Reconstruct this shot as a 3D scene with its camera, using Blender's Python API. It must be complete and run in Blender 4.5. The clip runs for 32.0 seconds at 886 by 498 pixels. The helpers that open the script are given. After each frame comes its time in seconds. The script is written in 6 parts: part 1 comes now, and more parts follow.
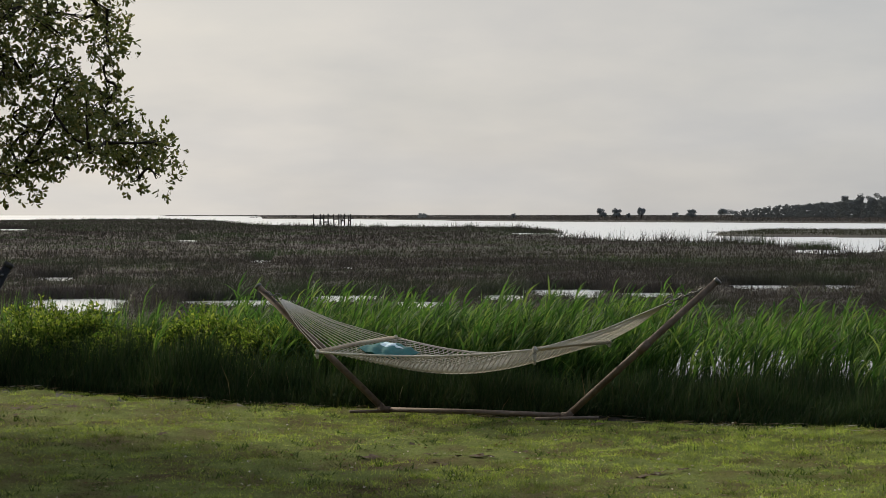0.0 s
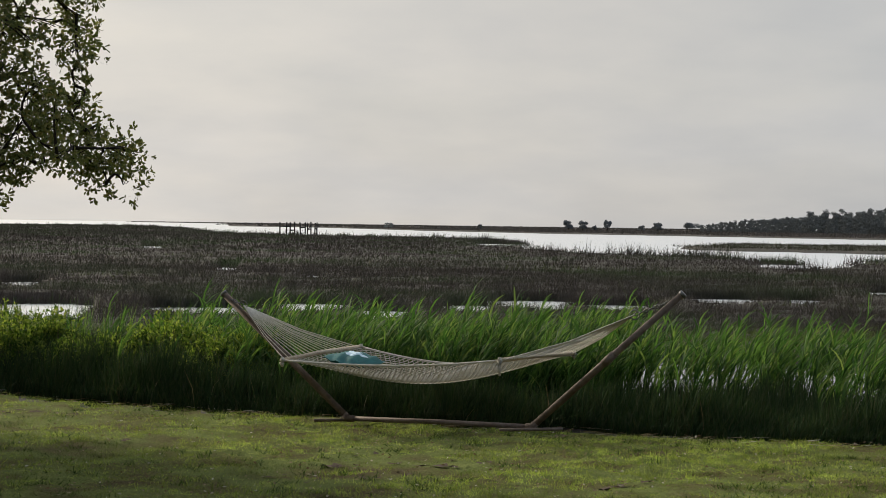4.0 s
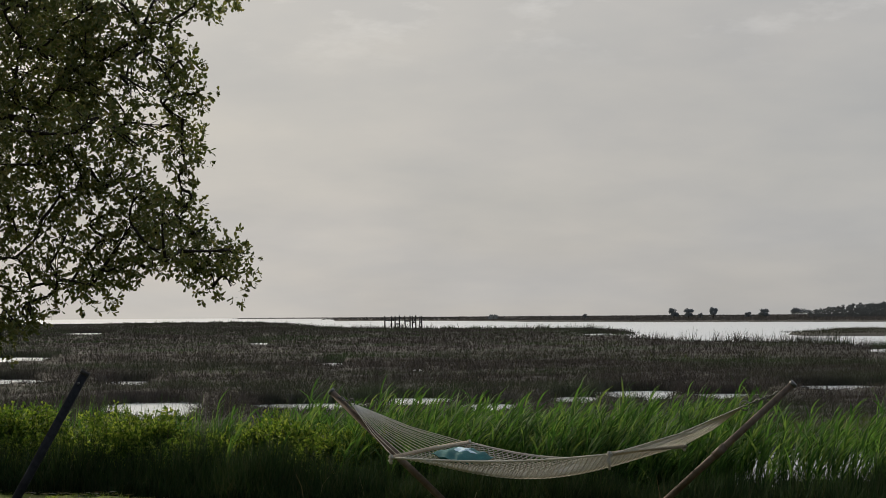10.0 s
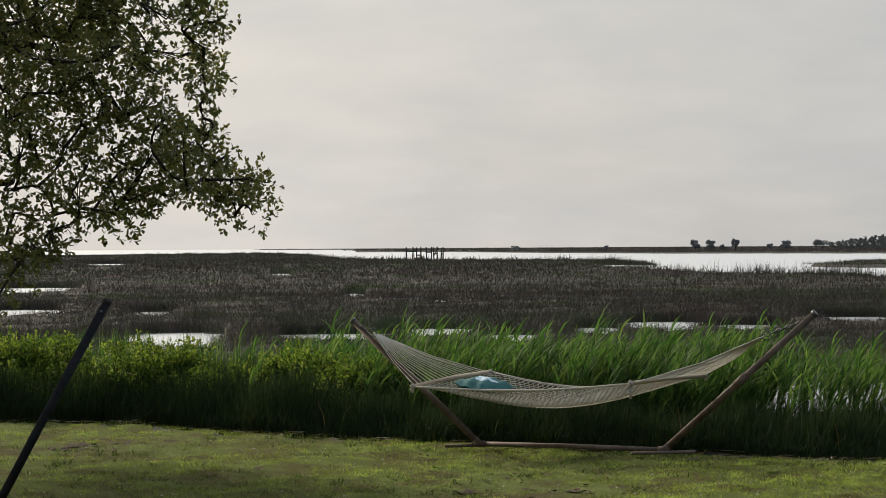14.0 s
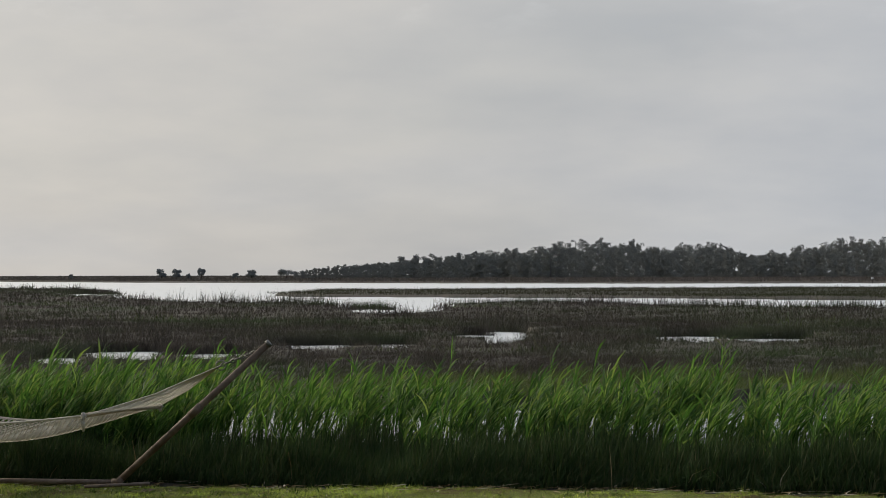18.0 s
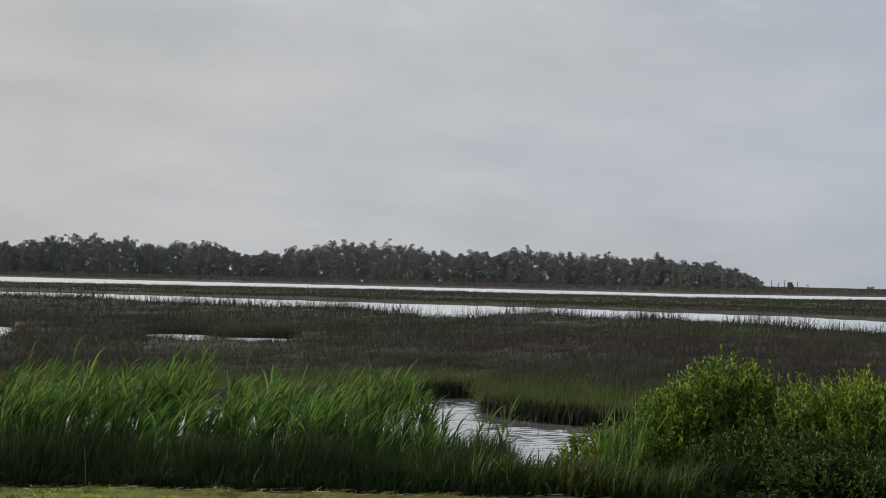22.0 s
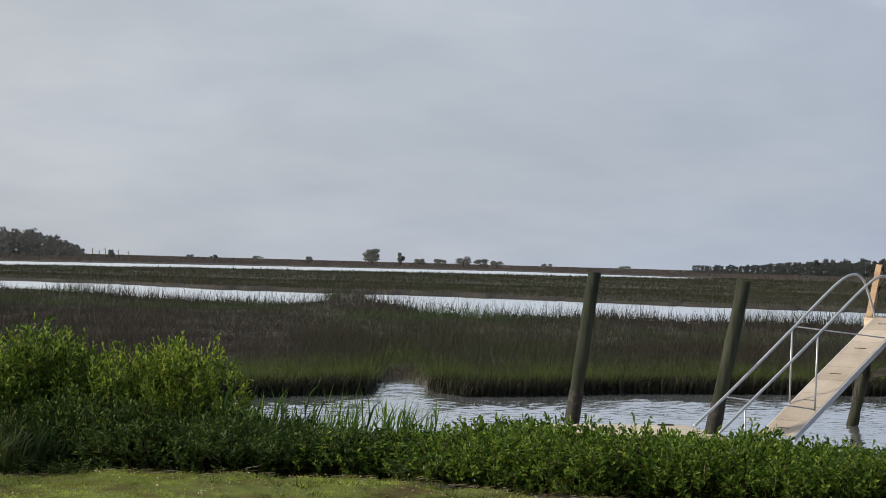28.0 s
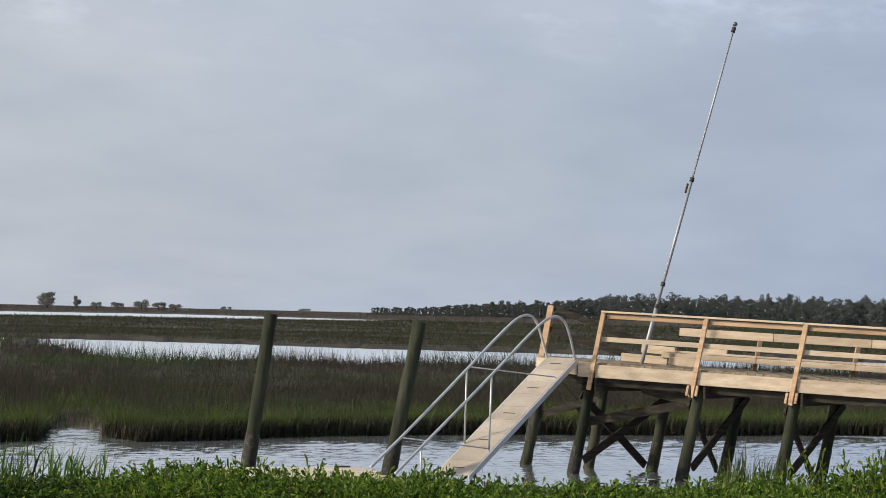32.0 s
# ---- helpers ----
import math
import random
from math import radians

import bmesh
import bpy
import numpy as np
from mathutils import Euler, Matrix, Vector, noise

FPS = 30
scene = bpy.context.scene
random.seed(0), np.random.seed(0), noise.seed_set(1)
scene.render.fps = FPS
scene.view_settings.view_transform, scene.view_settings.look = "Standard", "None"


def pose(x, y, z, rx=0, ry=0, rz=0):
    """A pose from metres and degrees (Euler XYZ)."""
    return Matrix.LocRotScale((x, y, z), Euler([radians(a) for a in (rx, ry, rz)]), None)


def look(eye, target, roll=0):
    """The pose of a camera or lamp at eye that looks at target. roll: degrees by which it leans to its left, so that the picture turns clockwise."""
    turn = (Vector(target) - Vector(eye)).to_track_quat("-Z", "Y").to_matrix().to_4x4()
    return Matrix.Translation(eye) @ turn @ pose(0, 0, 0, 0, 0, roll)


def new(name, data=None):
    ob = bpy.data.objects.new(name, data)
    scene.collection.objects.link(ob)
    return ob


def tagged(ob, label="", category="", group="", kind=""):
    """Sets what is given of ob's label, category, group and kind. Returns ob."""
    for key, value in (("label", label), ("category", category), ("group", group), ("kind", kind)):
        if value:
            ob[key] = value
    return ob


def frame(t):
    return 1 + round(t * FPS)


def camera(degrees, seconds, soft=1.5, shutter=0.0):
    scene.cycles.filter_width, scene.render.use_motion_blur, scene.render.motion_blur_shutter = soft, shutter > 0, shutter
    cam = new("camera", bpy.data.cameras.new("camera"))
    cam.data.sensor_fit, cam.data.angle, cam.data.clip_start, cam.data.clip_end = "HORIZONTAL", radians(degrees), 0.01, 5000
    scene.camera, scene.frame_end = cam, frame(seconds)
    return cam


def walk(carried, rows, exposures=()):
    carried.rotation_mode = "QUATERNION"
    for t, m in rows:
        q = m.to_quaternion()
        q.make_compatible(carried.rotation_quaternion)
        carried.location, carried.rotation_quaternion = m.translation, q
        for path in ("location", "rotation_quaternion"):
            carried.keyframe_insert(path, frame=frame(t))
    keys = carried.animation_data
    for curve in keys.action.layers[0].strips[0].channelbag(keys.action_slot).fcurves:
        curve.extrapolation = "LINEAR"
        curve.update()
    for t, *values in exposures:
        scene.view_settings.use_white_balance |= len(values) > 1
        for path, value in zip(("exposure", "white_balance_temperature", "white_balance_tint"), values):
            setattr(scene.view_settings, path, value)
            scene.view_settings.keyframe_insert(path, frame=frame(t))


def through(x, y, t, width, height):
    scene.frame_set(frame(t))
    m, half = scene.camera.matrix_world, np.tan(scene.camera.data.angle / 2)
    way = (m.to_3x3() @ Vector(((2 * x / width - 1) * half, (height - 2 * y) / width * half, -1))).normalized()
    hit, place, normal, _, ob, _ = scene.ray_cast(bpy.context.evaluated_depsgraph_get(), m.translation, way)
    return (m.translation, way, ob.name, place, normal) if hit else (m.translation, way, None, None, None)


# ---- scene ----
cam = camera(25.96, 32.0, soft=0.6)
# seconds, eye x y z, tilt up, turn to the right, lean to the right
PATH = [
    (0, -0.002, -0.004, 1.700, -1.037, 0.000, 0.015),
    (0.5, -0.002, -0.006, 1.701, -0.986, 0.077, 0.004),
    (1, -0.003, -0.006, 1.701, -0.939, 0.115, 0.043),
    (1.5, -0.003, -0.003, 1.701, -0.882, 0.180, 0.005),
    (2, -0.002, 0.001, 1.700, -0.831, 0.257, 0.013),
    (2.5, -0.002, 0.003, 1.700, -0.788, 0.332, 0.125),
    (4.5, -0.006, -0.021, 1.700, -0.669, 1.402, -1.239),
    (5, -0.005, -0.020, 1.702, -0.034, 1.782, -1.588),
    (5.5, -0.005, -0.021, 1.704, 0.598, 2.251, -1.730),
    (6, -0.005, -0.021, 1.705, 1.005, 2.744, -1.842),
    (6.5, -0.004, -0.019, 1.707, 1.300, 3.131, -1.627),
    (7, -0.002, -0.018, 1.711, 1.601, 3.402, -1.496),
    (7.5, -0.002, -0.016, 1.716, 1.870, 3.380, -1.214),
    (8, -0.004, -0.014, 1.721, 2.167, 2.740, -0.762),
    (8.5, -0.007, -0.012, 1.727, 2.447, 1.424, -0.178),
    (9, -0.009, -0.012, 1.730, 2.573, -0.102, 0.241),
    (9.5, -0.012, -0.013, 1.730, 2.424, -1.344, 0.456),
    (10, -0.016, -0.012, 1.727, 1.989, -2.104, 0.407),
    (10.5, -0.018, -0.011, 1.722, 1.412, -2.505, 0.281),
    (11, -0.018, -0.010, 1.718, 0.902, -2.718, 0.228),
    (11.5, -0.017, -0.010, 1.716, 0.546, -2.815, 0.316),
    (12, -0.017, -0.011, 1.715, 0.272, -2.838, 0.315),
    (12.5, -0.017, -0.011, 1.715, 0.116, -2.818, 0.344),
    (13, -0.017, -0.009, 1.714, 0.013, -2.788, 0.306),
    (13.5, -0.017, -0.006, 1.713, -0.018, -2.768, 0.361),
    (15.5, -0.015, -0.000, 1.711, -0.329, -2.663, 0.197),
    (16, -0.010, -0.001, 1.713, -0.421, -2.306, 0.099),
    (16.5, 0.003, -0.001, 1.715, -0.311, 0.242, 0.209),
    (17, 0.025, 0.004, 1.718, 0.042, 4.515, 0.229),
    (17.5, 0.051, 0.011, 1.720, 0.480, 9.185, 0.227),
    (18, 0.074, 0.017, 1.721, 0.748, 13.051, 0.139),
    (18.5, 0.091, 0.020, 1.722, 0.780, 16.124, -0.156),
    (19, 0.103, 0.019, 1.722, 0.710, 18.682, -0.535),
    (19.5, 0.112, 0.013, 1.719, 0.597, 20.508, -0.794),
    (20, 0.119, -0.001, 1.715, 0.506, 21.726, -0.964),
    (20.5, 0.124, -0.026, 1.714, 0.596, 22.950, -0.963),
    (21, 0.130, -0.060, 1.717, 0.658, 24.512, -0.942),
    (21.5, 0.137, -0.084, 1.720, 0.740, 26.309, -1.124),
    (22, 0.151, -0.082, 1.721, 0.852, 28.021, -1.388),
    (22.5, 0.180, -0.053, 1.720, 0.935, 29.656, -1.604),
    (23, 0.226, -0.004, 1.718, 0.950, 31.244, -1.533),
    (23.5, 0.282, 0.053, 1.715, 0.829, 32.797, -1.364),
    (24, 0.335, 0.111, 1.713, 0.713, 34.378, -1.150),
    (24.5, 0.379, 0.162, 1.711, 0.677, 36.027, -1.051),
    (25, 0.410, 0.195, 1.709, 0.714, 37.803, -1.083),
    (25.5, 0.426, 0.211, 1.708, 0.717, 39.650, -1.235),
    (27.5, 0.283, 0.015, 1.719, 0.314, 46.430, -1.624),
    (28, 0.293, 0.017, 1.720, 0.405, 48.071, -1.577),
    (28.5, 0.313, 0.022, 1.720, 0.680, 49.747, -1.472),
    (29, 0.341, 0.031, 1.717, 0.992, 51.396, -1.486),
    (29.5, 0.371, 0.041, 1.714, 1.157, 52.935, -1.451),
    (30, 0.397, 0.048, 1.711, 1.382, 54.325, -1.378),
    (30.5, 0.417, 0.053, 1.709, 1.617, 55.578, -1.413),
    (31, 0.431, 0.058, 1.708, 1.720, 56.521, -1.385),
    (31.5, 0.442, 0.062, 1.707, 1.793, 57.136, -1.404),
    (32, 0.451, 0.065, 1.706, 1.917, 57.560, -1.327),
]
walk(cam, [(t, pose(x, y, z, 90 + tilt, 0, -turn) @ pose(0, 0, 0, 0, 0, -lean)) for t, x, y, z, tilt, turn, lean in PATH],
     [(0, 0.0), (4.5, 0.0), (6.5, -0.18), (9, -0.31), (10, -0.33), (11, -0.16), (12, 0.0), (17, 0.0), (18.5, -0.09), (22, -0.06), (25, -0.04), (28, 0.08), (32, 0.14)])

# ---- world, sun ----
SUN_AZ, SUN_EL = -46.0, 24.0
SUN_DIR = Vector((math.sin(radians(SUN_AZ)) * math.cos(radians(SUN_EL)), math.cos(radians(SUN_AZ)) * math.cos(radians(SUN_EL)), math.sin(radians(SUN_EL))))
# the brightest part of the cloud veil
VEIL_DIR = Vector((-0.467, 0.809, 0.358))
world = bpy.data.worlds.new("world")
scene.world = world
world.use_nodes = True


def build_sky():
    nt = world.node_tree
    n, l = nt.nodes, nt.links
    sky = n.new("ShaderNodeTexSky")
    sky.sky_type, sky.sun_disc = "NISHITA", False
    sky.sun_elevation, sky.sun_rotation = radians(SUN_EL), radians(SUN_AZ)
    sky.air_density, sky.dust_density = 1.0, 1.5
    clear = n.new("ShaderNodeVectorMath")
    clear.operation = "SCALE"
    clear.inputs["Scale"].default_value = 0.085
    l.new(sky.outputs[0], clear.inputs[0])
    co = n.new("ShaderNodeTexCoord")
    # stretched cloud noise, finer towards the horizon
    sep = n.new("ShaderNodeSeparateXYZ")
    l.new(co.outputs["Generated"], sep.inputs[0])
    zz = n.new("ShaderNodeMath")
    zz.operation = "ADD"
    zz.inputs[1].default_value = 0.32
    l.new(sep.outputs[2], zz.inputs[0])
    div = n.new("ShaderNodeVectorMath")
    div.operation = "DIVIDE"
    comb = n.new("ShaderNodeCombineXYZ")
    for k in range(3):
        l.new(zz.outputs[0], comb.inputs[k])
    l.new(co.outputs["Generated"], div.inputs[0])
    l.new(comb.outputs[0], div.inputs[1])
    big = n.new("ShaderNodeTexNoise")
    big.inputs["Scale"].default_value, big.inputs["Detail"].default_value, big.inputs["Roughness"].default_value = 1.3, 4, 0.45
    l.new(div.outputs[0], big.inputs["Vector"])
    fine = n.new("ShaderNodeTexNoise")
    fine.inputs["Scale"].default_value, fine.inputs["Detail"].default_value = 5.0, 5
    level = n.new("ShaderNodeMapping")
    level.inputs["Scale"].default_value = (1.0, 1.0, 2.2)
    l.new(div.outputs[0], level.inputs[0])
    l.new(level.outputs[0], fine.inputs["Vector"])
    # brightness towards the veiled sun
    dot = n.new("ShaderNodeVectorMath")
    dot.operation = "DOT_PRODUCT"
    dot.inputs[1].default_value = VEIL_DIR
    l.new(co.outputs["Generated"], dot.inputs[0])
    glow = n.new("ShaderNodeValToRGB")
    stops = ((0.0, (0.13, 0.19, 0.31)), (0.28, (0.20, 0.27, 0.39)), (0.44, (0.36, 0.42, 0.53)), (0.52, (0.42, 0.47, 0.555)), (0.675, (0.485, 0.52, 0.572)), (0.81, (0.525, 0.532, 0.538)), (0.90, (0.605, 0.585, 0.555)), (0.96, (0.74, 0.70, 0.64)), (1.0, (1.35, 1.20, 0.97)))
    for k, (at, c) in enumerate(stops):
        e = glow.color_ramp.elements
        if k in (0, len(stops) - 1):
            e[0 if k == 0 else -1].position, e[0 if k == 0 else -1].color = at, (*c, 1)
        else:
            e.new(at).color = (*c, 1)
    turn = n.new("ShaderNodeMapRange")
    turn.inputs["From Min"].default_value, turn.inputs["From Max"].default_value = -1.0, 1.0
    l.new(dot.outputs["Value"], turn.inputs["Value"])
    l.new(turn.outputs[0], glow.inputs[0])
    mod = n.new("ShaderNodeMapRange")
    mod.inputs["From Min"].default_value, mod.inputs["From Max"].default_value = 0.3, 0.7
    mod.inputs["To Min"].default_value, mod.inputs["To Max"].default_value = 0.975, 1.03
    l.new(big.outputs["Fac"], mod.inputs["Value"])
    mod2 = n.new("ShaderNodeMapRange")
    mod2.inputs["From Min"].default_value, mod2.inputs["From Max"].default_value = 0.3, 0.7
    mod2.inputs["To Min"].default_value, mod2.inputs["To Max"].default_value = 0.94, 1.055
    l.new(fine.outputs["Fac"], mod2.inputs["Value"])
    mul = n.new("ShaderNodeMath")
    mul.operation = "MULTIPLY"
    l.new(mod.outputs[0], mul.inputs[0])
    l.new(mod2.outputs[0], mul.inputs[1])
    cloud = n.new("ShaderNodeVectorMath")
    cloud.operation = "SCALE"
    l.new(glow.outputs[0], cloud.inputs[0])
    l.new(mul.outputs[0], cloud.inputs["Scale"])
    # thin places in the cloud turn bluer, thick ones warmer
    thin = n.new("ShaderNodeMix")
    thin.data_type, thin.blend_type = "RGBA", "MIX"
    thin.inputs[6].default_value, thin.inputs[7].default_value = (0.965, 0.995, 1.05, 1), (1.025, 1.0, 0.965, 1)
    l.new(fine.outputs["Fac"], thin.inputs[0])
    # small bright puffs higher up
    puff = n.new("ShaderNodeTexNoise")
    puff.inputs["Scale"].default_value, puff.inputs["Detail"].default_value, puff.inputs["Roughness"].default_value = 9.0, 6, 0.6
    l.new(level.outputs[0], puff.inputs["Vector"])
    lump = n.new("ShaderNodeMapRange")
    lump.inputs["From Min"].default_value, lump.inputs["From Max"].default_value = 0.54, 0.72
    lump.inputs["To Min"].default_value, lump.inputs["To Max"].default_value = 0.05, 0.32
    l.new(puff.outputs["Fac"], lump.inputs["Value"])
    above = n.new("ShaderNodeMapRange")
    above.interpolation_type = "SMOOTHSTEP"
    above.inputs["From Min"].default_value, above.inputs["From Max"].default_value = 0.11, 0.18
    l.new(sep.outputs[2], above.inputs["Value"])
    puffs = n.new("ShaderNodeMath")
    puffs.operation = "MULTIPLY_ADD"
    l.new(lump.outputs[0], puffs.inputs[0])
    l.new(above.outputs[0], puffs.inputs[1])
    puffs.inputs[2].default_value = 1.0
    grain = n.new("ShaderNodeVectorMath")
    grain.operation = "MULTIPLY"
    l.new(cloud.outputs[0], grain.inputs[0])
    l.new(thin.outputs[2], grain.inputs[1])
    veil = n.new("ShaderNodeVectorMath")
    veil.operation = "SCALE"
    l.new(grain.outputs[0], veil.inputs[0])
    l.new(puffs.outputs[0], veil.inputs["Scale"])
    cover = n.new("ShaderNodeMapRange")
    cover.inputs["From Min"].default_value, cover.inputs["From Max"].default_value = 0.42, 0.60
    cover.inputs["To Min"].default_value, cover.inputs["To Max"].default_value = 0.90, 1.0
    l.new(big.outputs["Fac"], cover.inputs["Value"])
    mix = n.new("ShaderNodeMix")
    mix.data_type = "RGBA"
    l.new(cover.outputs[0], mix.inputs[0])
    l.new(clear.outputs[0], mix.inputs[6])
    l.new(veil.outputs[0], mix.inputs[7])
    # a veiled sky is brightest overhead
    high = n.new("ShaderNodeMapRange")
    high.interpolation_type = "SMOOTHSTEP"
    high.inputs["From Min"].default_value, high.inputs["From Max"].default_value = 0.20, 0.80
    high.inputs["To Min"].default_value, high.inputs["To Max"].default_value = 1.0, 1.45
    l.new(sep.outputs[2], high.inputs["Value"])
    whole = n.new("ShaderNodeVectorMath")
    whole.operation = "SCALE"
    l.new(mix.outputs[2], whole.inputs[0])
    l.new(high.outputs[0], whole.inputs["Scale"])
    bg = n["Background"]
    bg.inputs[1].default_value = 1.0
    l.new(whole.outputs[0], bg.inputs[0])


build_sky()
sun = new("sun", bpy.data.lights.new("sun", "SUN"))
sun.data.energy, sun.data.angle, sun.data.color = 5.0, radians(5.0), (1.0, 0.90, 0.74)
sun.matrix_world = look((0, 0, 60), Vector((0, 0, 60)) - SUN_DIR)

# ---- tools ----
rng = np.random.default_rng(7)
WATER_Z = -1.2


def polar(az, r, z=0.0):
    a = radians(az)
    return Vector((r * math.sin(a), r * math.cos(a), z))


def np_mesh(name, V, T, material, smooth=False):
    """A mesh from arrays of points and of triangles or quads."""
    V, T = np.asarray(V, np.float32), np.asarray(T, np.int32)
    me = bpy.data.meshes.new(name)
    k = T.shape[1]
    me.vertices.add(len(V))
    me.vertices.foreach_set("co", V.ravel())
    me.loops.add(T.size)
    me.loops.foreach_set("vertex_index", T.ravel())
    me.polygons.add(len(T))
    me.polygons.foreach_set("loop_start", np.arange(0, T.size, k, dtype=np.int32))
    me.polygons.foreach_set("use_smooth", np.full(len(T), smooth))
    me.materials.append(material)
    me.update(calc_edges=True)
    return me


def part(name, data, material, parent, label=""):
    """Links a bmesh or a mesh as one object under a thing or a part."""
    if isinstance(data, bmesh.types.BMesh):
        me = bpy.data.meshes.new(name)
        data.to_mesh(me)
        data.free()
        me.materials.append(material)
        data = me
    ob = new(name, data)
    ob.parent = parent
    if label:
        ob["label"] = label
    return ob


def thing(name, at, label, category, group=""):
    ob = new(name)
    ob.location = at
    return tagged(ob, label, category, group)


class Soup:
    """Gathers points and triangles of many small pieces."""

    def __init__(self):
        self.v, self.t, self.n = [], [], 0

    def add(self, v, t):
        v = np.asarray(v, np.float32).reshape(-1, 3)
        self.v.append(v)
        self.t.append(np.asarray(t, np.int32) + self.n)
        self.n += len(v)

    def mesh(self, name, material, smooth=False):
        return np_mesh(name, np.concatenate(self.v), np.concatenate(self.t), material, smooth)


def blades(P, H, W, lean, segs=1, power=1.8, taper=0.35):
    """Grass blades: strips of triangles that rise from P, bend over by lean and end in a point."""
    n = len(P)
    ang = rng.uniform(0, math.pi, n)
    side = np.stack([np.cos(ang), np.sin(ang), np.zeros(n)], -1) * (W / 2)[:, None]
    rows, L = [], np.hypot(lean[:, 0], lean[:, 1])
    for s in range(segs + 1):
        f = s / segs
        c = P + lean * f ** power
        c[:, 2] = P[:, 2] + H * f - 0.35 * L * f ** (power + 1)
        if s < segs:
            w = 1.0 - taper * f
            rows += [c - side * w, c + side * w]
        else:
            rows.append(c)
    k = 2 * segs + 1
    V = np.stack(rows, 1).reshape(-1, 3)
    tri = []
    for s in range(segs):
        a = 2 * s
        if s < segs - 1:
            tri += [(a, a + 1, a + 3), (a, a + 3, a + 2)]
        else:
            tri.append((a, a + 1, a + 2))
    T = (np.arange(n)[:, None, None] * k + np.array(tri)[None]).reshape(-1, 3)
    return V, T


def leaves(P, D, length, width, facing=None):
    """Pointed leaves, each folded along its rib: base P, direction D."""
    n = len(P)
    D = D / np.linalg.norm(D, axis=1, keepdims=True)
    R = rng.normal(size=(n, 3)) if facing is None else facing
    S = np.cross(D, R)
    S /= np.linalg.norm(S, axis=1, keepdims=True)
    N = np.cross(D, S)
    mid = P + D * (length * 0.5)[:, None]
    fold = N * (width * 0.22)[:, None]
    a = P
    b = mid + S * (width / 2)[:, None] + fold
    c = P + D * length[:, None]
    d = mid - S * (width / 2)[:, None] + fold
    V = np.stack([a, b, c, d], 1).reshape(-1, 3)
    T = (np.arange(n)[:, None, None] * 4 + np.array([(0, 1, 2), (0, 2, 3)])[None]).reshape(-1, 3)
    return V, T


def oval_leaves(P, D, length, width):
    """Blunt oval leaves, widest past the middle: base P, direction D."""
    n = len(P)
    D = D / np.linalg.norm(D, axis=1, keepdims=True)
    S = np.cross(D, rng.normal(size=(n, 3)))
    S /= np.linalg.norm(S, axis=1, keepdims=True)
    N = np.cross(D, S)
    rows = [P]
    for f, w, up in ((0.38, 0.34, 0.10), (0.74, 0.5, 0.16)):
        mid = P + D * (length * f)[:, None] + N * (width * up)[:, None]
        rows += [mid - S * (width * w)[:, None], mid + S * (width * w)[:, None]]
    rows.append(P + D * length[:, None])
    V = np.stack(rows, 1).reshape(-1, 3)
    T = (np.arange(n)[:, None, None] * 6 + np.array([(0, 1, 2), (1, 3, 4), (1, 4, 2), (3, 5, 4)])[None]).reshape(-1, 3)
    return V, T


def tube(points, radii, sides=6, caps=True):
    """Points and triangles of a tapered tube along a line of points."""
    pts = np.asarray(points, float)
    radii = np.broadcast_to(np.asarray(radii, float), (len(pts),))
    tang = np.gradient(pts, axis=0)
    tang /= np.linalg.norm(tang, axis=1, keepdims=True) + 1e-9
    ref = np.array([0, 0, 1.0]) if abs(tang[0][2]) < 0.9 else np.array([1.0, 0, 0])
    V = []
    for p, d, r in zip(pts, tang, radii):
        u = np.cross(d, ref)
        u /= np.linalg.norm(u) + 1e-9
        w = np.cross(d, u)
        a = np.arange(sides) * 2 * math.pi / sides
        V.append(p + r * (np.cos(a)[:, None] * u + np.sin(a)[:, None] * w))
    V = np.concatenate(V)
    T = []
    for i in range(len(pts) - 1):
        for j in range(sides):
            a, b = i * sides + j, i * sides + (j + 1) % sides
            T += [(a, b, b + sides), (a, b + sides, a + sides)]
    if caps:
        m = len(V)
        V = np.concatenate([V, pts[:1], pts[-1:]])
        e = (len(pts) - 1) * sides
        for j in range(sides):
            T += [(m, (j + 1) % sides, j), (m + 1, e + j, e + (j + 1) % sides)]
    return V, np.array(T)


def tube_mesh(name, points, radii, material, sides=8):
    V, T = tube(points, radii, sides)
    return np_mesh(name, V, T, material, True)


def beam(p, q, w, h, bevel=0.006, roll=0.0):
    """A bevelled timber from p to q, w thick sideways and h high."""
    p, q = Vector(p), Vector(q)
    d = q - p
    bm = bmesh.new()
    bmesh.ops.create_cube(bm, size=1)
    for v in bm.verts:
        v.co = Vector((v.co.x * d.length, v.co.y * w, v.co.z * h))
    if bevel:
        bmesh.ops.bevel(bm, geom=bm.edges[:], offset=bevel, segments=1, affect="EDGES")
    x = d.normalized()
    up = Vector((0, 0, 1)) if abs(x.z) < 0.98 else Vector((0, 1, 0))
    y = up.cross(x).normalized()
    z = x.cross(y)
    m = Matrix((x, y, z)).transposed().to_4x4()
    bm.transform(Matrix.Translation((p + q) / 2) @ m @ pose(0, 0, 0, roll))
    return bm


# ---- materials ----
def material(name, build):
    m = bpy.data.materials.new(name)
    m.use_nodes = True
    build(m.node_tree.nodes, m.node_tree.links, m.node_tree.nodes["Principled BSDF"])
    return m


def ramp(n, stops):
    r = n.new("ShaderNodeValToRGB")
    e = r.color_ramp.elements
    e[0].position, e[0].color = stops[0][0], (*stops[0][1], 1)
    e[1].position, e[1].color = stops[-1][0], (*stops[-1][1], 1)
    for at, c in stops[1:-1]:
        e.new(at).color = (*c, 1)
    return r


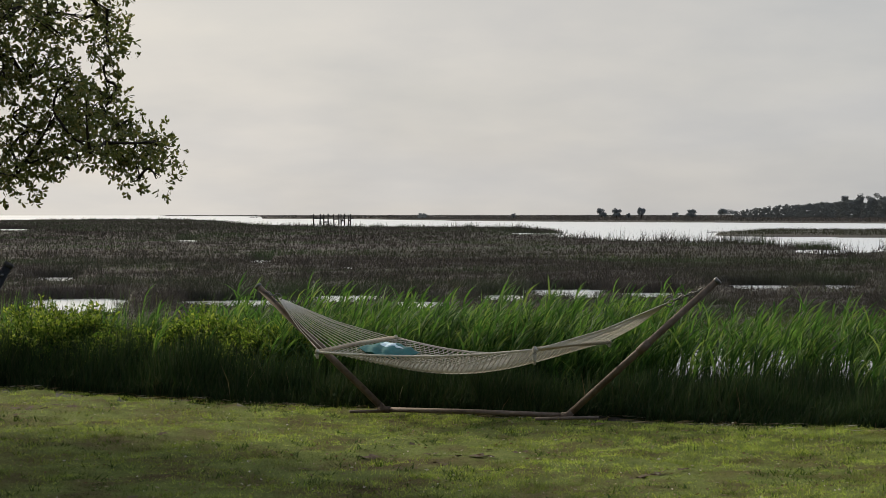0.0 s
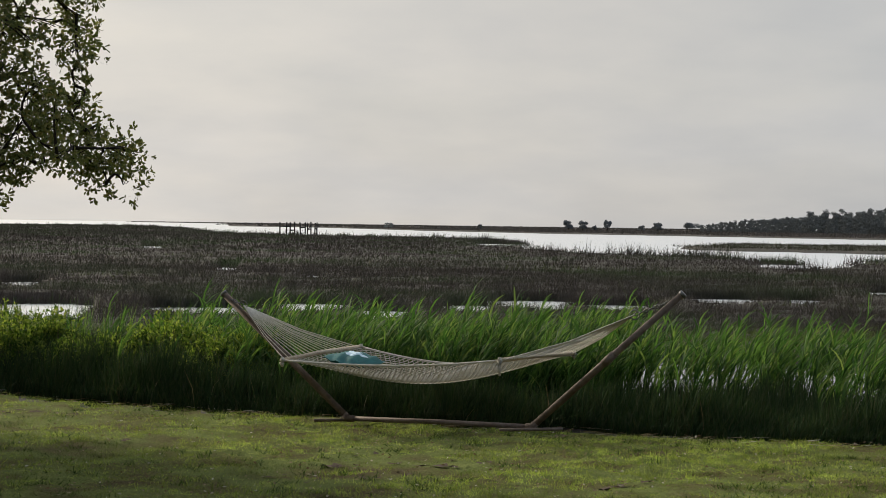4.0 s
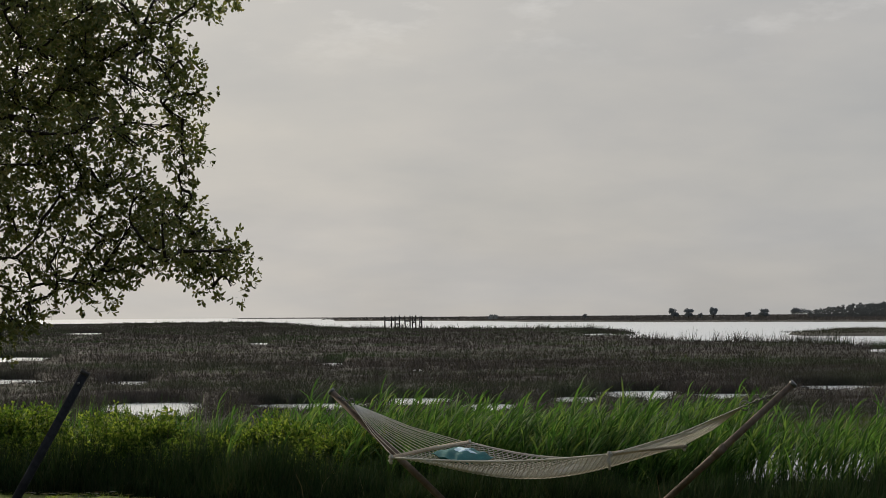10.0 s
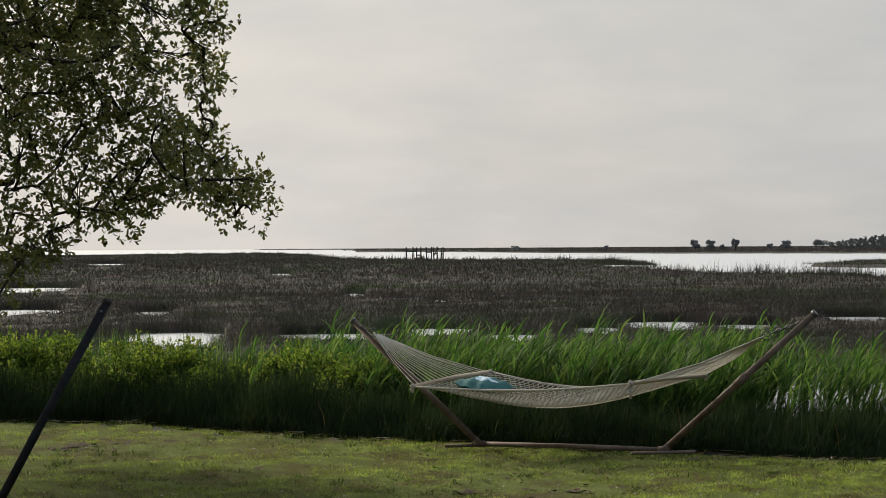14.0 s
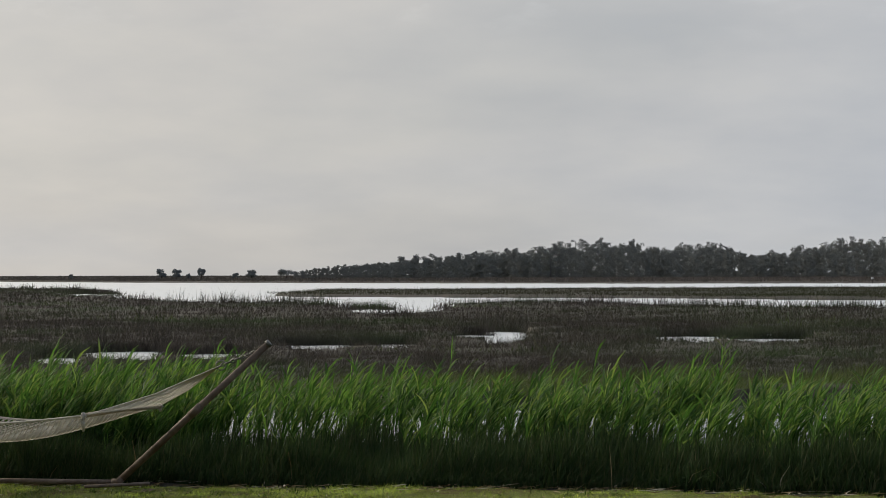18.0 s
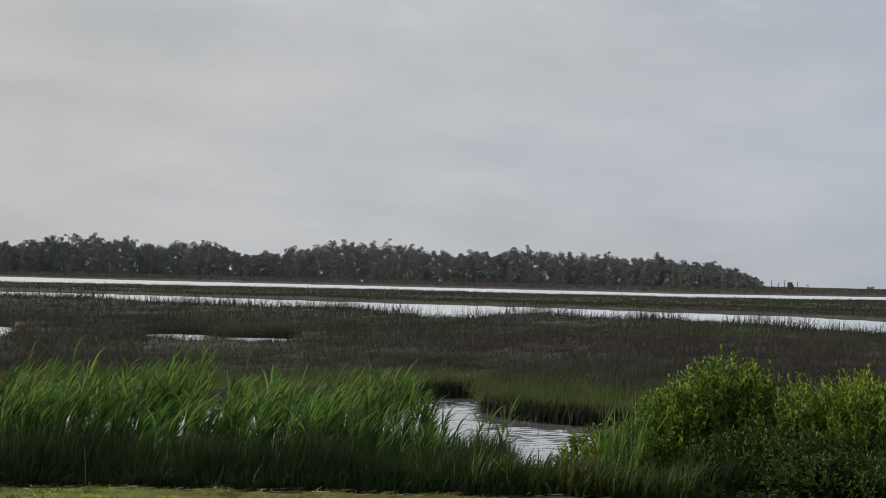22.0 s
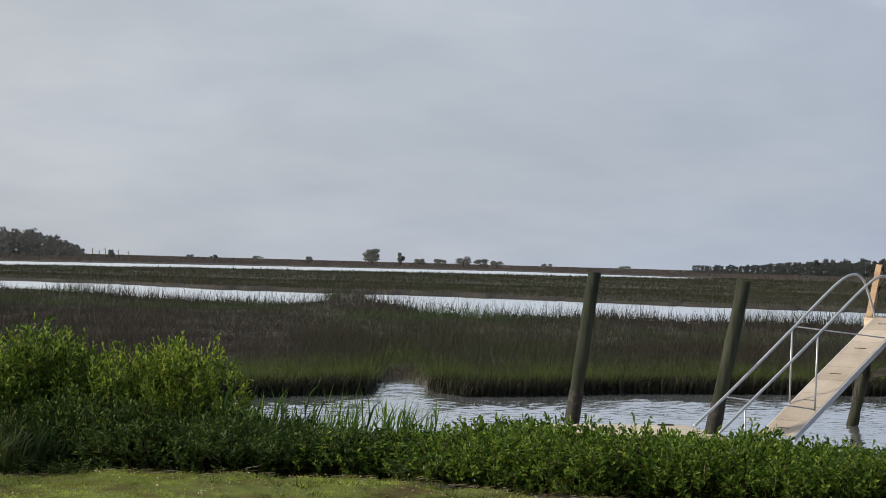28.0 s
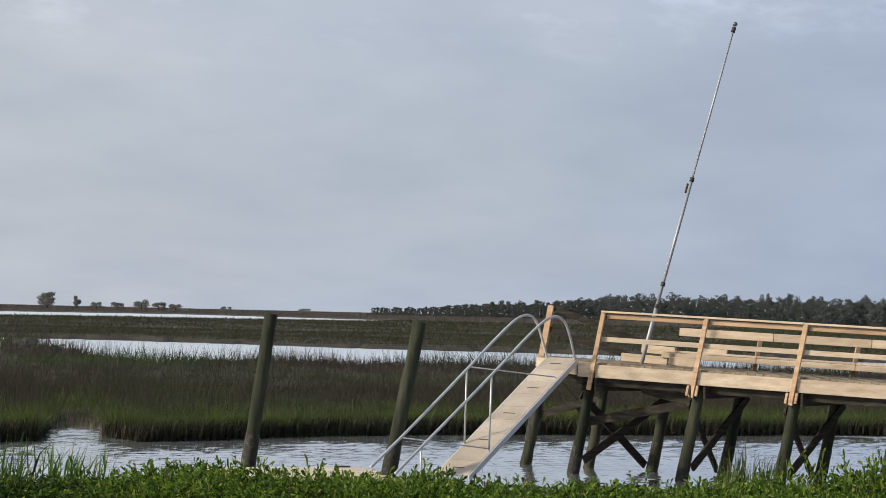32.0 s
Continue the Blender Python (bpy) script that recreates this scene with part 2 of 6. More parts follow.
def noise_tex(n, l, scale, detail=4, rough=0.55, coord="Object", stretch=None):
    co = n.new("ShaderNodeTexCoord")
    t = n.new("ShaderNodeTexNoise")
    t.inputs["Scale"].default_value, t.inputs["Detail"].default_value, t.inputs["Roughness"].default_value = scale, detail, rough
    if stretch:
        mp = n.new("ShaderNodeMapping")
        mp.inputs["Scale"].default_value = stretch
        l.new(co.outputs[coord], mp.inputs[0])
        l.new(mp.outputs[0], t.inputs["Vector"])
    else:
        l.new(co.outputs[coord], t.inputs["Vector"])
    return t


def mixc(n, l, fac, a, b, mode="MIX"):
    m = n.new("ShaderNodeMix")
    m.data_type, m.blend_type = "RGBA", mode
    for s, v in ((0, fac), (6, a), (7, b)):
        if isinstance(v, (int, float)):
            m.inputs[s].default_value = v
        elif isinstance(v, tuple):
            m.inputs[s].default_value = (*v, 1)
        else:
            l.new(v, m.inputs[s])
    return m.outputs[2]


def foliage(name, cols, through=0.35, patch=None, patch_scale=0.15, rough=0.65, spec=0.15, mottle=None, tint=(1.0, 1.1, 0.68)):
    """Leaves or blades that let light through; each blade has a tint of its own, with patches of a second kind."""
    def build(n, l, p):
        g = n.new("ShaderNodeNewGeometry")
        k = len(cols)
        r = ramp(n, [(i / (k - 1), c) for i, c in enumerate(cols)])
        l.new(g.outputs["Random Per Island"], r.inputs[0])
        col = r.outputs[0]
        if patch:
            t = noise_tex(n, l, patch_scale, 3)
            f = ramp(n, [(0.47, (0, 0, 0)), (0.66, (1, 1, 1))])
            l.new(t.outputs["Fac"], f.inputs[0])
            col = mixc(n, l, f.outputs[0], col, patch)
        if mottle:
            t2 = noise_tex(n, l, mottle[0], 4, 0.7)
            g2 = ramp(n, [(0.32, (mottle[1],) * 3), (0.68, (mottle[2],) * 3)])
            l.new(t2.outputs["Fac"], g2.inputs[0])
            col = mixc(n, l, 1.0, col, g2.outputs[0], "MULTIPLY")
        l.new(col, p.inputs["Base Color"])
        p.inputs["Roughness"].default_value = rough
        p.inputs["Specular IOR Level"].default_value = spec
        tr = n.new("ShaderNodeBsdfTranslucent")
        warm = mixc(n, l, 1.0, col, tint, "MULTIPLY")
        l.new(warm, tr.inputs[0])
        mx = n.new("ShaderNodeMixShader")
        mx.inputs[0].default_value = through
        l.new(p.outputs[0], mx.inputs[1])
        l.new(tr.outputs[0], mx.inputs[2])
        l.new(mx.outputs[0], n["Material Output"].inputs[0])
    return material(name, build)


def surface(name, cols, scale, rough=0.8, bump=0.3, bump_scale=None, stretch=None, metal=0.0, fine=None, spec=0.5, bump_dist=0.01):
    """A surface whose tint wanders over cols at one scale, with finer grain and relief at another."""
    def build(n, l, p):
        t = noise_tex(n, l, scale, 5, 0.6, stretch=stretch)
        k = len(cols)
        r = ramp(n, [(0.3 + 0.4 * i / (k - 1), c) for i, c in enumerate(cols)])
        l.new(t.outputs["Fac"], r.inputs[0])
        t2 = noise_tex(n, l, bump_scale or scale * 8, 5, 0.65, stretch=stretch)
        dark = ramp(n, [(0.25, (0.6, 0.6, 0.6)), (0.75, (1.25, 1.25, 1.25))])
        l.new(t2.outputs["Fac"], dark.inputs[0])
        col = mixc(n, l, 1.0 if fine is None else fine, r.outputs[0], dark.outputs[0], "MULTIPLY")
        oi = n.new("ShaderNodeObjectInfo")
        v = ramp(n, [(0.0, (0.86, 0.86, 0.86)), (1.0, (1.12, 1.12, 1.12))])
        l.new(oi.outputs["Random"], v.inputs[0])
        col = mixc(n, l, 1.0, col, v.outputs[0], "MULTIPLY")
        l.new(col, p.inputs["Base Color"])
        p.inputs["Roughness"].default_value, p.inputs["Metallic"].default_value = rough, metal
        p.inputs["Specular IOR Level"].default_value = spec
        b = n.new("ShaderNodeBump")
        b.inputs["Strength"].default_value, b.inputs["Distance"].default_value = bump, bump_dist
        l.new(t2.outputs["Fac"], b.inputs["Height"])
        l.new(b.outputs[0], p.inputs["Normal"])
    return material(name, build)


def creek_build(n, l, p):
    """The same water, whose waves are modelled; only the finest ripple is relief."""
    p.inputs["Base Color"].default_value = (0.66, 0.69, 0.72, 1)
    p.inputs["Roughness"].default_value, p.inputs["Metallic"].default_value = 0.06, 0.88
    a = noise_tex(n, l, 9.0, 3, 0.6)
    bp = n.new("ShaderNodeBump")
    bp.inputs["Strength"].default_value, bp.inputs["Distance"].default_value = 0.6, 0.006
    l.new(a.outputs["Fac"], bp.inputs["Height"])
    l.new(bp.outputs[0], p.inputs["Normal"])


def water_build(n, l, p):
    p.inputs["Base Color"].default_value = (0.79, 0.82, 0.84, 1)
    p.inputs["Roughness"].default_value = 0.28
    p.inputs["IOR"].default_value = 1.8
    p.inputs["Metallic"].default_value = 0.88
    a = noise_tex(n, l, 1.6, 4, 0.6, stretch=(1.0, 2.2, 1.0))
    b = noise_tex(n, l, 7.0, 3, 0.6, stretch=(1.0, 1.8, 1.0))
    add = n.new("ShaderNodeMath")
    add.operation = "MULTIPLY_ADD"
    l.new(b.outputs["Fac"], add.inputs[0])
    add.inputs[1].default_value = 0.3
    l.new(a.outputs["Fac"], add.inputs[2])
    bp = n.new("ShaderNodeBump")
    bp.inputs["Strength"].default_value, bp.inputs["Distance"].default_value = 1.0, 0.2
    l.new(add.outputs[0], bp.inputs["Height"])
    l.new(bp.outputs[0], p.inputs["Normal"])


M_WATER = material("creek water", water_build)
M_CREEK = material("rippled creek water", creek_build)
M_MUD = surface("marsh mud", [(0.026, 0.023, 0.019), (0.036, 0.032, 0.026), (0.046, 0.041, 0.032)], 0.6, 0.75, 0.6, 9.0, spec=0.2, bump_dist=0.05)
M_LAWN = surface("lawn soil and thatch", [(0.088, 0.066, 0.036), (0.122, 0.118, 0.043), (0.145, 0.175, 0.050), (0.185, 0.210, 0.062)], 1.5, 0.95, 1.0, 45.0, spec=0.04, bump_dist=0.04)
M_SOIL = surface("worn brown earth", [(0.080, 0.060, 0.046), (0.125, 0.096, 0.074), (0.170, 0.135, 0.105)], 7.0, 0.95, 1.0, 60.0, spec=0.04, bump_dist=0.03)
M_TURF = foliage("lawn grass", [(0.15, 0.21, 0.042), (0.225, 0.285, 0.055), (0.29, 0.335, 0.075), (0.36, 0.36, 0.12)], 0.4, (0.10, 0.12, 0.04), 0.7, spec=0.05, mottle=(3.0, 0.42, 1.7))
M_WEED = foliage("lawn weeds", [(0.030, 0.052, 0.014), (0.05, 0.085, 0.02), (0.075, 0.11, 0.028), (0.11, 0.13, 0.04)], 0.3, spec=0.05)
M_LITTER = foliage("fallen leaves and straw", [(0.12, 0.075, 0.04), (0.22, 0.16, 0.09), (0.26, 0.20, 0.12), (0.5, 0.47, 0.4)], 0.1)
M_REED = foliage("reed leaves", [(0.028, 0.066, 0.018), (0.045, 0.098, 0.024), (0.085, 0.155, 0.038), (0.15, 0.19, 0.062)], 0.55)
# darker than the reed leaves: the shade at their foot is in the colour
M_REED_SHADE = foliage("reed undergrowth darkened for shade", [(0.018, 0.034, 0.015), (0.026, 0.048, 0.019), (0.036, 0.060, 0.023), (0.062, 0.066, 0.035)], 0.18, spec=0.03)
M_BROWN = foliage("brown marsh grass", [(0.033, 0.029, 0.027), (0.039, 0.034, 0.031), (0.045, 0.040, 0.035), (0.058, 0.052, 0.044)], 0.2, (0.040, 0.062, 0.026), 0.055, 0.85, 0.05, (0.7, 0.66, 1.4), (1.0, 0.96, 0.94))
M_RUSH = foliage("dark rush", [(0.026, 0.025, 0.020), (0.034, 0.033, 0.025), (0.044, 0.044, 0.028)], 0.15, spec=0.05)
M_STRAW = foliage("bleached stems", [(0.10, 0.088, 0.068), (0.14, 0.122, 0.094), (0.19, 0.165, 0.125)], 0.2, spec=0.05)
M_GREEN = foliage("green marsh grass", [(0.032, 0.050, 0.014), (0.050, 0.074, 0.019), (0.072, 0.098, 0.026), (0.108, 0.112, 0.042)], 0.34, (0.044, 0.060, 0.020), 0.16, mottle=(1.2, 0.5, 1.4))
M_ROOTS = foliage("wet bank roots", [(0.009, 0.008, 0.006), (0.015, 0.014, 0.010), (0.024, 0.026, 0.013), (0.052, 0.047, 0.032)], 0.05)
M_FARGRASS = foliage("far marsh grass", [(0.034, 0.035, 0.024), (0.043, 0.044, 0.029), (0.054, 0.053, 0.035)], 0.12, (0.038, 0.046, 0.024), 0.02, 0.9, 0.03)
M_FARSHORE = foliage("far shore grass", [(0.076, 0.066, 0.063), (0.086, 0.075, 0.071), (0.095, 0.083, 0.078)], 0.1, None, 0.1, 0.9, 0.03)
M_SHRUB = foliage("shrub leaves", [(0.030, 0.058, 0.012), (0.056, 0.100, 0.019), (0.125, 0.185, 0.034), (0.25, 0.30, 0.06)], 0.45)
M_SHRUB_WARM = foliage("yellow-green shrub leaves", [(0.038, 0.070, 0.013), (0.074, 0.124, 0.020), (0.165, 0.215, 0.037), (0.28, 0.31, 0.065)], 0.48)
# darker copy of the shrub leaves, with shade put into the colour
M_SHRUB_SHADE = foliage("shaded shrub leaves", [(0.018, 0.038, 0.010), (0.028, 0.056, 0.014), (0.048, 0.082, 0.019), (0.10, 0.12, 0.03)], 0.3)
M_HEDGE = foliage("hedge leaves", [(0.022, 0.045, 0.009), (0.046, 0.090, 0.016), (0.105, 0.168, 0.027), (0.21, 0.26, 0.048)], 0.45)
M_OAK = foliage("oak leaves", [(0.095, 0.112, 0.042), (0.135, 0.150, 0.054), (0.18, 0.178, 0.068), (0.26, 0.215, 0.095)], 0.55, rough=0.45, spec=0.3)
# pale grey tints of the far crowns stand in for distance haze
M_PINE_HAZE = foliage("far pine crowns tinted for haze", [(0.102, 0.103, 0.100), (0.111, 0.112, 0.108), (0.121, 0.122, 0.117)], 0.06, spec=0.0, tint=(1.0, 1.0, 0.98))
M_HARDWOOD_HAZE = foliage("far hardwood crowns tinted for haze", [(0.116, 0.117, 0.109), (0.128, 0.130, 0.117), (0.140, 0.143, 0.126)], 0.06, spec=0.0, tint=(1.0, 1.02, 0.95))
M_PINE_DARK = foliage("dark pine crowns", [(0.044, 0.050, 0.048), (0.050, 0.056, 0.053), (0.057, 0.063, 0.058)], 0.06, spec=0.0)
# paler still, haze in front of the lone trees put into colour
M_LONE_HAZE = foliage("lone tree crowns tinted for haze", [(0.135, 0.138, 0.136), (0.148, 0.152, 0.148), (0.160, 0.165, 0.158)], 0.06, spec=0.0)
M_BARK = surface("oak bark", [(0.025, 0.021, 0.018), (0.06, 0.05, 0.042)], 9.0, 0.9, 0.8, 30.0, stretch=(1, 1, 0.25), spec=0.12)
M_STEM = surface("dry stems", [(0.10, 0.075, 0.045), (0.20, 0.155, 0.10)], 12.0, 0.85, 0.3, spec=0.12)
M_PILE = surface("weathered piling", [(0.014, 0.018, 0.012), (0.024, 0.028, 0.019), (0.05, 0.052, 0.036)], 2.2, 0.85, 0.7, 16.0, stretch=(1, 1, 0.12), bump_dist=0.02, spec=0.12)
M_PILE_WET = surface("wet barnacled piling", [(0.010, 0.010, 0.009), (0.022, 0.021, 0.018), (0.06, 0.055, 0.047)], 9.0, 0.6, 1.0, 30.0, bump_dist=0.03, spec=0.25)
M_LUMBER = surface("new pine lumber", [(0.28, 0.18, 0.112), (0.37, 0.252, 0.162), (0.44, 0.315, 0.21)], 2.0, 0.7, 0.25, 14.0, stretch=(1, 1, 6), fine=0.4, spec=0.12)
M_LUMBER_PALE = surface("pale sun-bleached lumber", [(0.34, 0.268, 0.20), (0.42, 0.342, 0.262), (0.49, 0.405, 0.318)], 2.0, 0.75, 0.25, 14.0, stretch=(1, 1, 6), fine=0.4, spec=0.12)
# old timber, darkened to stand for the shade under the pier deck
M_LUMBER_OLD_SHADE = surface("old grey timber darkened for shade", [(0.016, 0.014, 0.011), (0.028, 0.025, 0.020), (0.052, 0.048, 0.041)], 3.0, 0.85, 0.4, 20.0, stretch=(1, 1, 6), fine=0.6, spec=0.12)
M_DECK = surface("deck boards", [(0.20, 0.16, 0.115), (0.30, 0.25, 0.185)], 4.0, 0.85, 0.4, 20.0, spec=0.12)
M_ALU = surface("dull aluminium", [(0.42, 0.43, 0.44), (0.55, 0.55, 0.56)], 6.0, 0.42, 0.1, 40.0, metal=0.55, fine=0.3)
M_TREAD = surface("cream ramp decking", [(0.26, 0.222, 0.185), (0.32, 0.278, 0.235), (0.37, 0.325, 0.278)], 1.4, 0.7, 0.2, 18.0, fine=0.3, spec=0.12)
M_FLOAT = surface("cream float decking", [(0.36, 0.32, 0.25), (0.46, 0.41, 0.33)], 1.2, 0.75, 0.2, 18.0, fine=0.3, spec=0.12)
M_BLACKWOOD = surface("black old posts", [(0.012, 0.012, 0.011), (0.03, 0.028, 0.025)], 3.0, 0.9, 0.4, spec=0.12)
M_DARK = surface("dark rubber", [(0.02, 0.02, 0.02), (0.045, 0.043, 0.04)], 5.0, 0.7, 0.3)
M_STAND = surface("brown weathered stand tube", [(0.10, 0.073, 0.055), (0.15, 0.113, 0.088), (0.205, 0.16, 0.128)], 5.0, 0.7, 0.25, 30.0, spec=0.15)
M_POLE_DARK = surface("dark painted steel", [(0.016, 0.017, 0.019), (0.032, 0.033, 0.036)], 8.0, 0.7, 0.2, 40.0, spec=0.06)
M_FLAGPOLE = surface("dull grey pole metal", [(0.25, 0.26, 0.28), (0.31, 0.325, 0.345)], 1.5, 0.5, 0.02, 10.0, metal=0.3, fine=0.1)
M_ROPE = surface("cotton rope", [(0.46, 0.42, 0.34), (0.62, 0.58, 0.49)], 25.0, 0.9, 0.5, 200.0)
M_BAR = surface("oak spreader bar", [(0.38, 0.29, 0.19), (0.52, 0.42, 0.29)], 6.0, 0.6, 0.2, 40.0)
M_CHAIN = surface("galvanised chain", [(0.09, 0.09, 0.09), (0.18, 0.18, 0.175)], 30.0, 0.55, 0.2, metal=0.8)
M_TEAL = surface("teal pillow cloth", [(0.005, 0.085, 0.085), (0.010, 0.14, 0.135)], 9.0, 0.85, 0.4, 120.0, fine=0.5)
M_PALE_CLOTH = surface("pale blue print", [(0.45, 0.60, 0.66), (0.60, 0.72, 0.76)], 9.0, 0.85, 0.3, 120.0, fine=0.4)
M_WHITE = surface("white painted stake", [(0.6, 0.6, 0.58), (0.75, 0.75, 0.72)], 9.0, 0.6, 0.2)

# ---- plan: distances by bearing ----
LAWN_EDGE = ((-180, 22), (-60, 24), (-30, 21), (-16, 19.5), (-13, 19.3), (-8, 17.9), (-3, 16.8), (0.3, 16.3), (4, 16.0), (10, 15.6), (20, 15.4), (27, 15.2), (35, 15.15), (39, 15.6), (43.5, 15.4), (48.5, 15.1), (53, 14.6), (60, 14.2), (75, 14), (100, 15), (180, 22))
MARSH_NEAR = ((-60, 48), (-13, 45), (0, 44), (12, 42), (22, 43), (27, 44.5), (27.8, 46.5), (29.35, 47), (29.55, 41.6), (30.2, 40.4), (31, 39.6), (32.2, 39.0), (33.4, 38.4), (35.6, 37.4), (39.8, 39.3), (43.1, 40.7), (44.7, 41.6), (46.25, 42.3), (46.45, 47.2), (47.8, 47.8), (48.0, 43.8), (49, 42.2), (51.3, 43.2), (53.8, 44.9), (58, 46.6), (61.3, 47.7), (66.3, 49.3), (69.5, 51.5), (80, 55), (100, 60))
MARSH_FAR = ((-60, 900), (-13, 880), (-9.7, 980), (-8, 974), (-7.3, 855), (-6.4, 629), (-6, 465), (-3.9, 410), (-1.4, 386), (2, 365), (3, 317), (3.4, 234), (3.55, 213), (4.6, 196), (6.1, 181), (7.8, 177), (9.6, 168), (10.5, 140), (11.4, 121), (12.8, 137), (13.6, 168), (15.6, 179), (19, 167), (19.8, 153), (22.3, 154), (25.7, 149), (27.3, 127), (29, 124), (29.8, 144), (31.7, 144), (33, 136), (35, 140), (37.2, 129), (39.7, 114), (43, 106), (44.6, 116), (45, 156), (45.8, 158), (46, 120), (46.3, 121), (47.5, 99), (48.4, 92), (51.8, 97), (55.1, 94), (58, 97), (62, 101), (70, 100), (100, 100))
ISLE_NEAR = ((7.9, 266), (8.6, 251), (10.3, 246), (13, 241), (13.9, 235), (19, 228), (24, 213), (27.3, 206), (31.7, 201), (34.7, 190), (38, 187), (41.4, 169), (44.7, 165), (47.4, 165), (50, 161), (55, 151), (60, 148), (70, 146), (100, 145))
ISLE_FAR = ((7.9, 267), (8.6, 282), (9.4, 330), (11, 335), (12.3, 328), (19, 349), (25.7, 365), (31.7, 362), (35, 362), (43, 420), (50, 480), (55, 520), (56.3, 590), (57, 700), (100, 700))
SHORE = ((-8.2, 3200), (-5.4, 2600), (-5.3, 1200), (-3, 1165), (0.3, 855), (3.6, 728), (7, 679), (10.3, 639), (13, 605), (19, 564), (25.7, 558), (31.7, 555), (35, 535), (43, 675), (50, 800), (55, 690), (58, 600), (100, 600))
# pools in the marsh: bearing, half width in degrees, distance, half depth
POOLS = ((-14.9, 1.6, 143, 9), (-15.3, 1.6, 92, 4.5), (-11.4, 0.9, 89, 1.6), (-10.7, 1.7, 63, 6), (-6.0, 2.2, 63.5, 2.2), (-3.0, 1.6, 66.5, 3.0), (-0.8, 1.1, 62, 2.4), (1.8, 0.9, 67, 2.6), (3.9, 1.8, 71.5, 3.6), (6.2, 1.3, 70, 1.8), (9.4, 1.6, 78, 2.0), (11.6, 0.9, 79, 1.6), (13.9, 0.5, 91, 1.5), (14.85, 0.9, 91, 9), (20.6, 1.5, 87.5, 3.6), (22.8, 1.4, 86, 1.6), (22.6, 0.3, 94, 0.6), (10.85, 0.6, 154, 9), (-7.6, 0.3, 214, 9), (-5.4, 0.4, 120, 3), (-12.7, 0.8, 370, 18), (2.6, 0.7, 290, 10), (-2.9, 0.2, 104, 3))


def table(rows, az):
    a = np.array(rows, float)
    return np.interp(az, a[:, 0], a[:, 1])


def wob(x, y, s, seed=0.0):
    """Smooth noise from sums of sines, about -1 to 1."""
    return (np.sin(x * s + 1.7 + seed) * np.cos(y * s * 1.13 - 0.6 + seed) + 0.6 * np.sin(x * s * 2.3 - y * s * 1.9 + 2.1 * seed) + 0.4 * np.sin(y * s * 4.1 + x * s * 3.3 + seed)) / 1.7


def bank_width(az):
    return 4.6 + 3.0 * np.clip((az - 60) / 5, 0, 1)


def land_kind(az, r):
    """0 lawn, 1 bank below the lawn, 2 marsh, 3 isle, 4 far shore, -1 water."""
    x, y = r * np.sin(np.radians(az)), r * np.cos(np.radians(az))
    k = np.full(np.shape(az), -1)
    ragged = 1 + 0.012 * wob(x, y, 0.9) + 0.010 * np.sin(az * 9.0) + 0.008 * np.sin(az * 23.0 + 1.0)
    edge = table(LAWN_EDGE, az)
    k = np.where(r < edge + bank_width(az) + 0.4 * wob(x, y, 0.8, 3.0), 1, k)
    k = np.where(r < edge, 0, k)
    marsh = (r > table(MARSH_NEAR, az) * (1 + 0.006 * wob(x, y, 1.6) + 0.004 * np.sin(az * 31))) & (r < table(MARSH_FAR, az) * ragged)
    for pa, pw, pr, pd in POOLS:
        near = np.where(r < pr, 0.8 * pd + 0.125 * pr, 0.8 * pd)
        q = ((az - pa) / pw) ** 2 + ((r - pr) / near) ** 2 + 0.35 * wob(x, y, 6.0 / pd, pa)
        marsh &= q > 1
    k = np.where(marsh, 2, k)
    k = np.where((az > 7.9) & (r > table(ISLE_NEAR, az) * (1 + 0.3 * (ragged - 1))) & (r < table(ISLE_FAR, az) * (1 + 0.5 * (ragged - 1))), 3, k)
    k = np.where((az > -8.2) & (r > table(SHORE, az) * (1 + 0.3 * (ragged - 1))), 4, k)
    k = np.where((az <= -8.2) & (az > -60) & (r > 4200), -1, k)
    k = np.where((np.abs(az) > 100) | (az < -60), np.where(r < 400, 0, k), k)
    return k


def ground_z(az, r):
    x, y = r * np.sin(np.radians(az)), r * np.cos(np.radians(az))
    k = land_kind(az, r)
    z = np.full(np.shape(az), -1.75)
    # hummocks and clods, rougher in some places than in others
    u, v = 0.8 * x + 0.6 * y, 0.8 * y - 0.6 * x
    rough = np.clip(0.6 + 0.7 * wob(x, y, 0.8, 3.0), 0.15, 1.3)
    lawn = 0.02 * wob(x, y, 0.5) + 0.014 * wob(x, y, 2.3, 1.0) + 2.0 * rough * np.clip((r - 10.0) / 0.8, 0, 1) * (0.010 * wob(u, y, 7.3, 2.0) + 0.007 * wob(x, v, 15.1, 5.0) + 0.004 * wob(v, u, 29.0, 1.0))
    z = np.where(k == 0, lawn, z)
    f = np.clip((r - table(LAWN_EDGE, az)) / bank_width(az), 0, 1)
    z = np.where(k == 1, -0.02 - 1.35 * f ** 1.3 + 0.05 * wob(x, y, 2.0), z)
    z = np.where(k == 2, -0.88 + 0.06 * wob(x, y, 0.5) + 0.05 * wob(x, y, 1.7, 2.0), z)
    z = np.where(k == 3, -0.85 + 0.08 * wob(x, y, 0.1), z)
    z = np.where(k == 4, -0.7 + 0.15 * wob(x, y, 0.02), z)
    return z


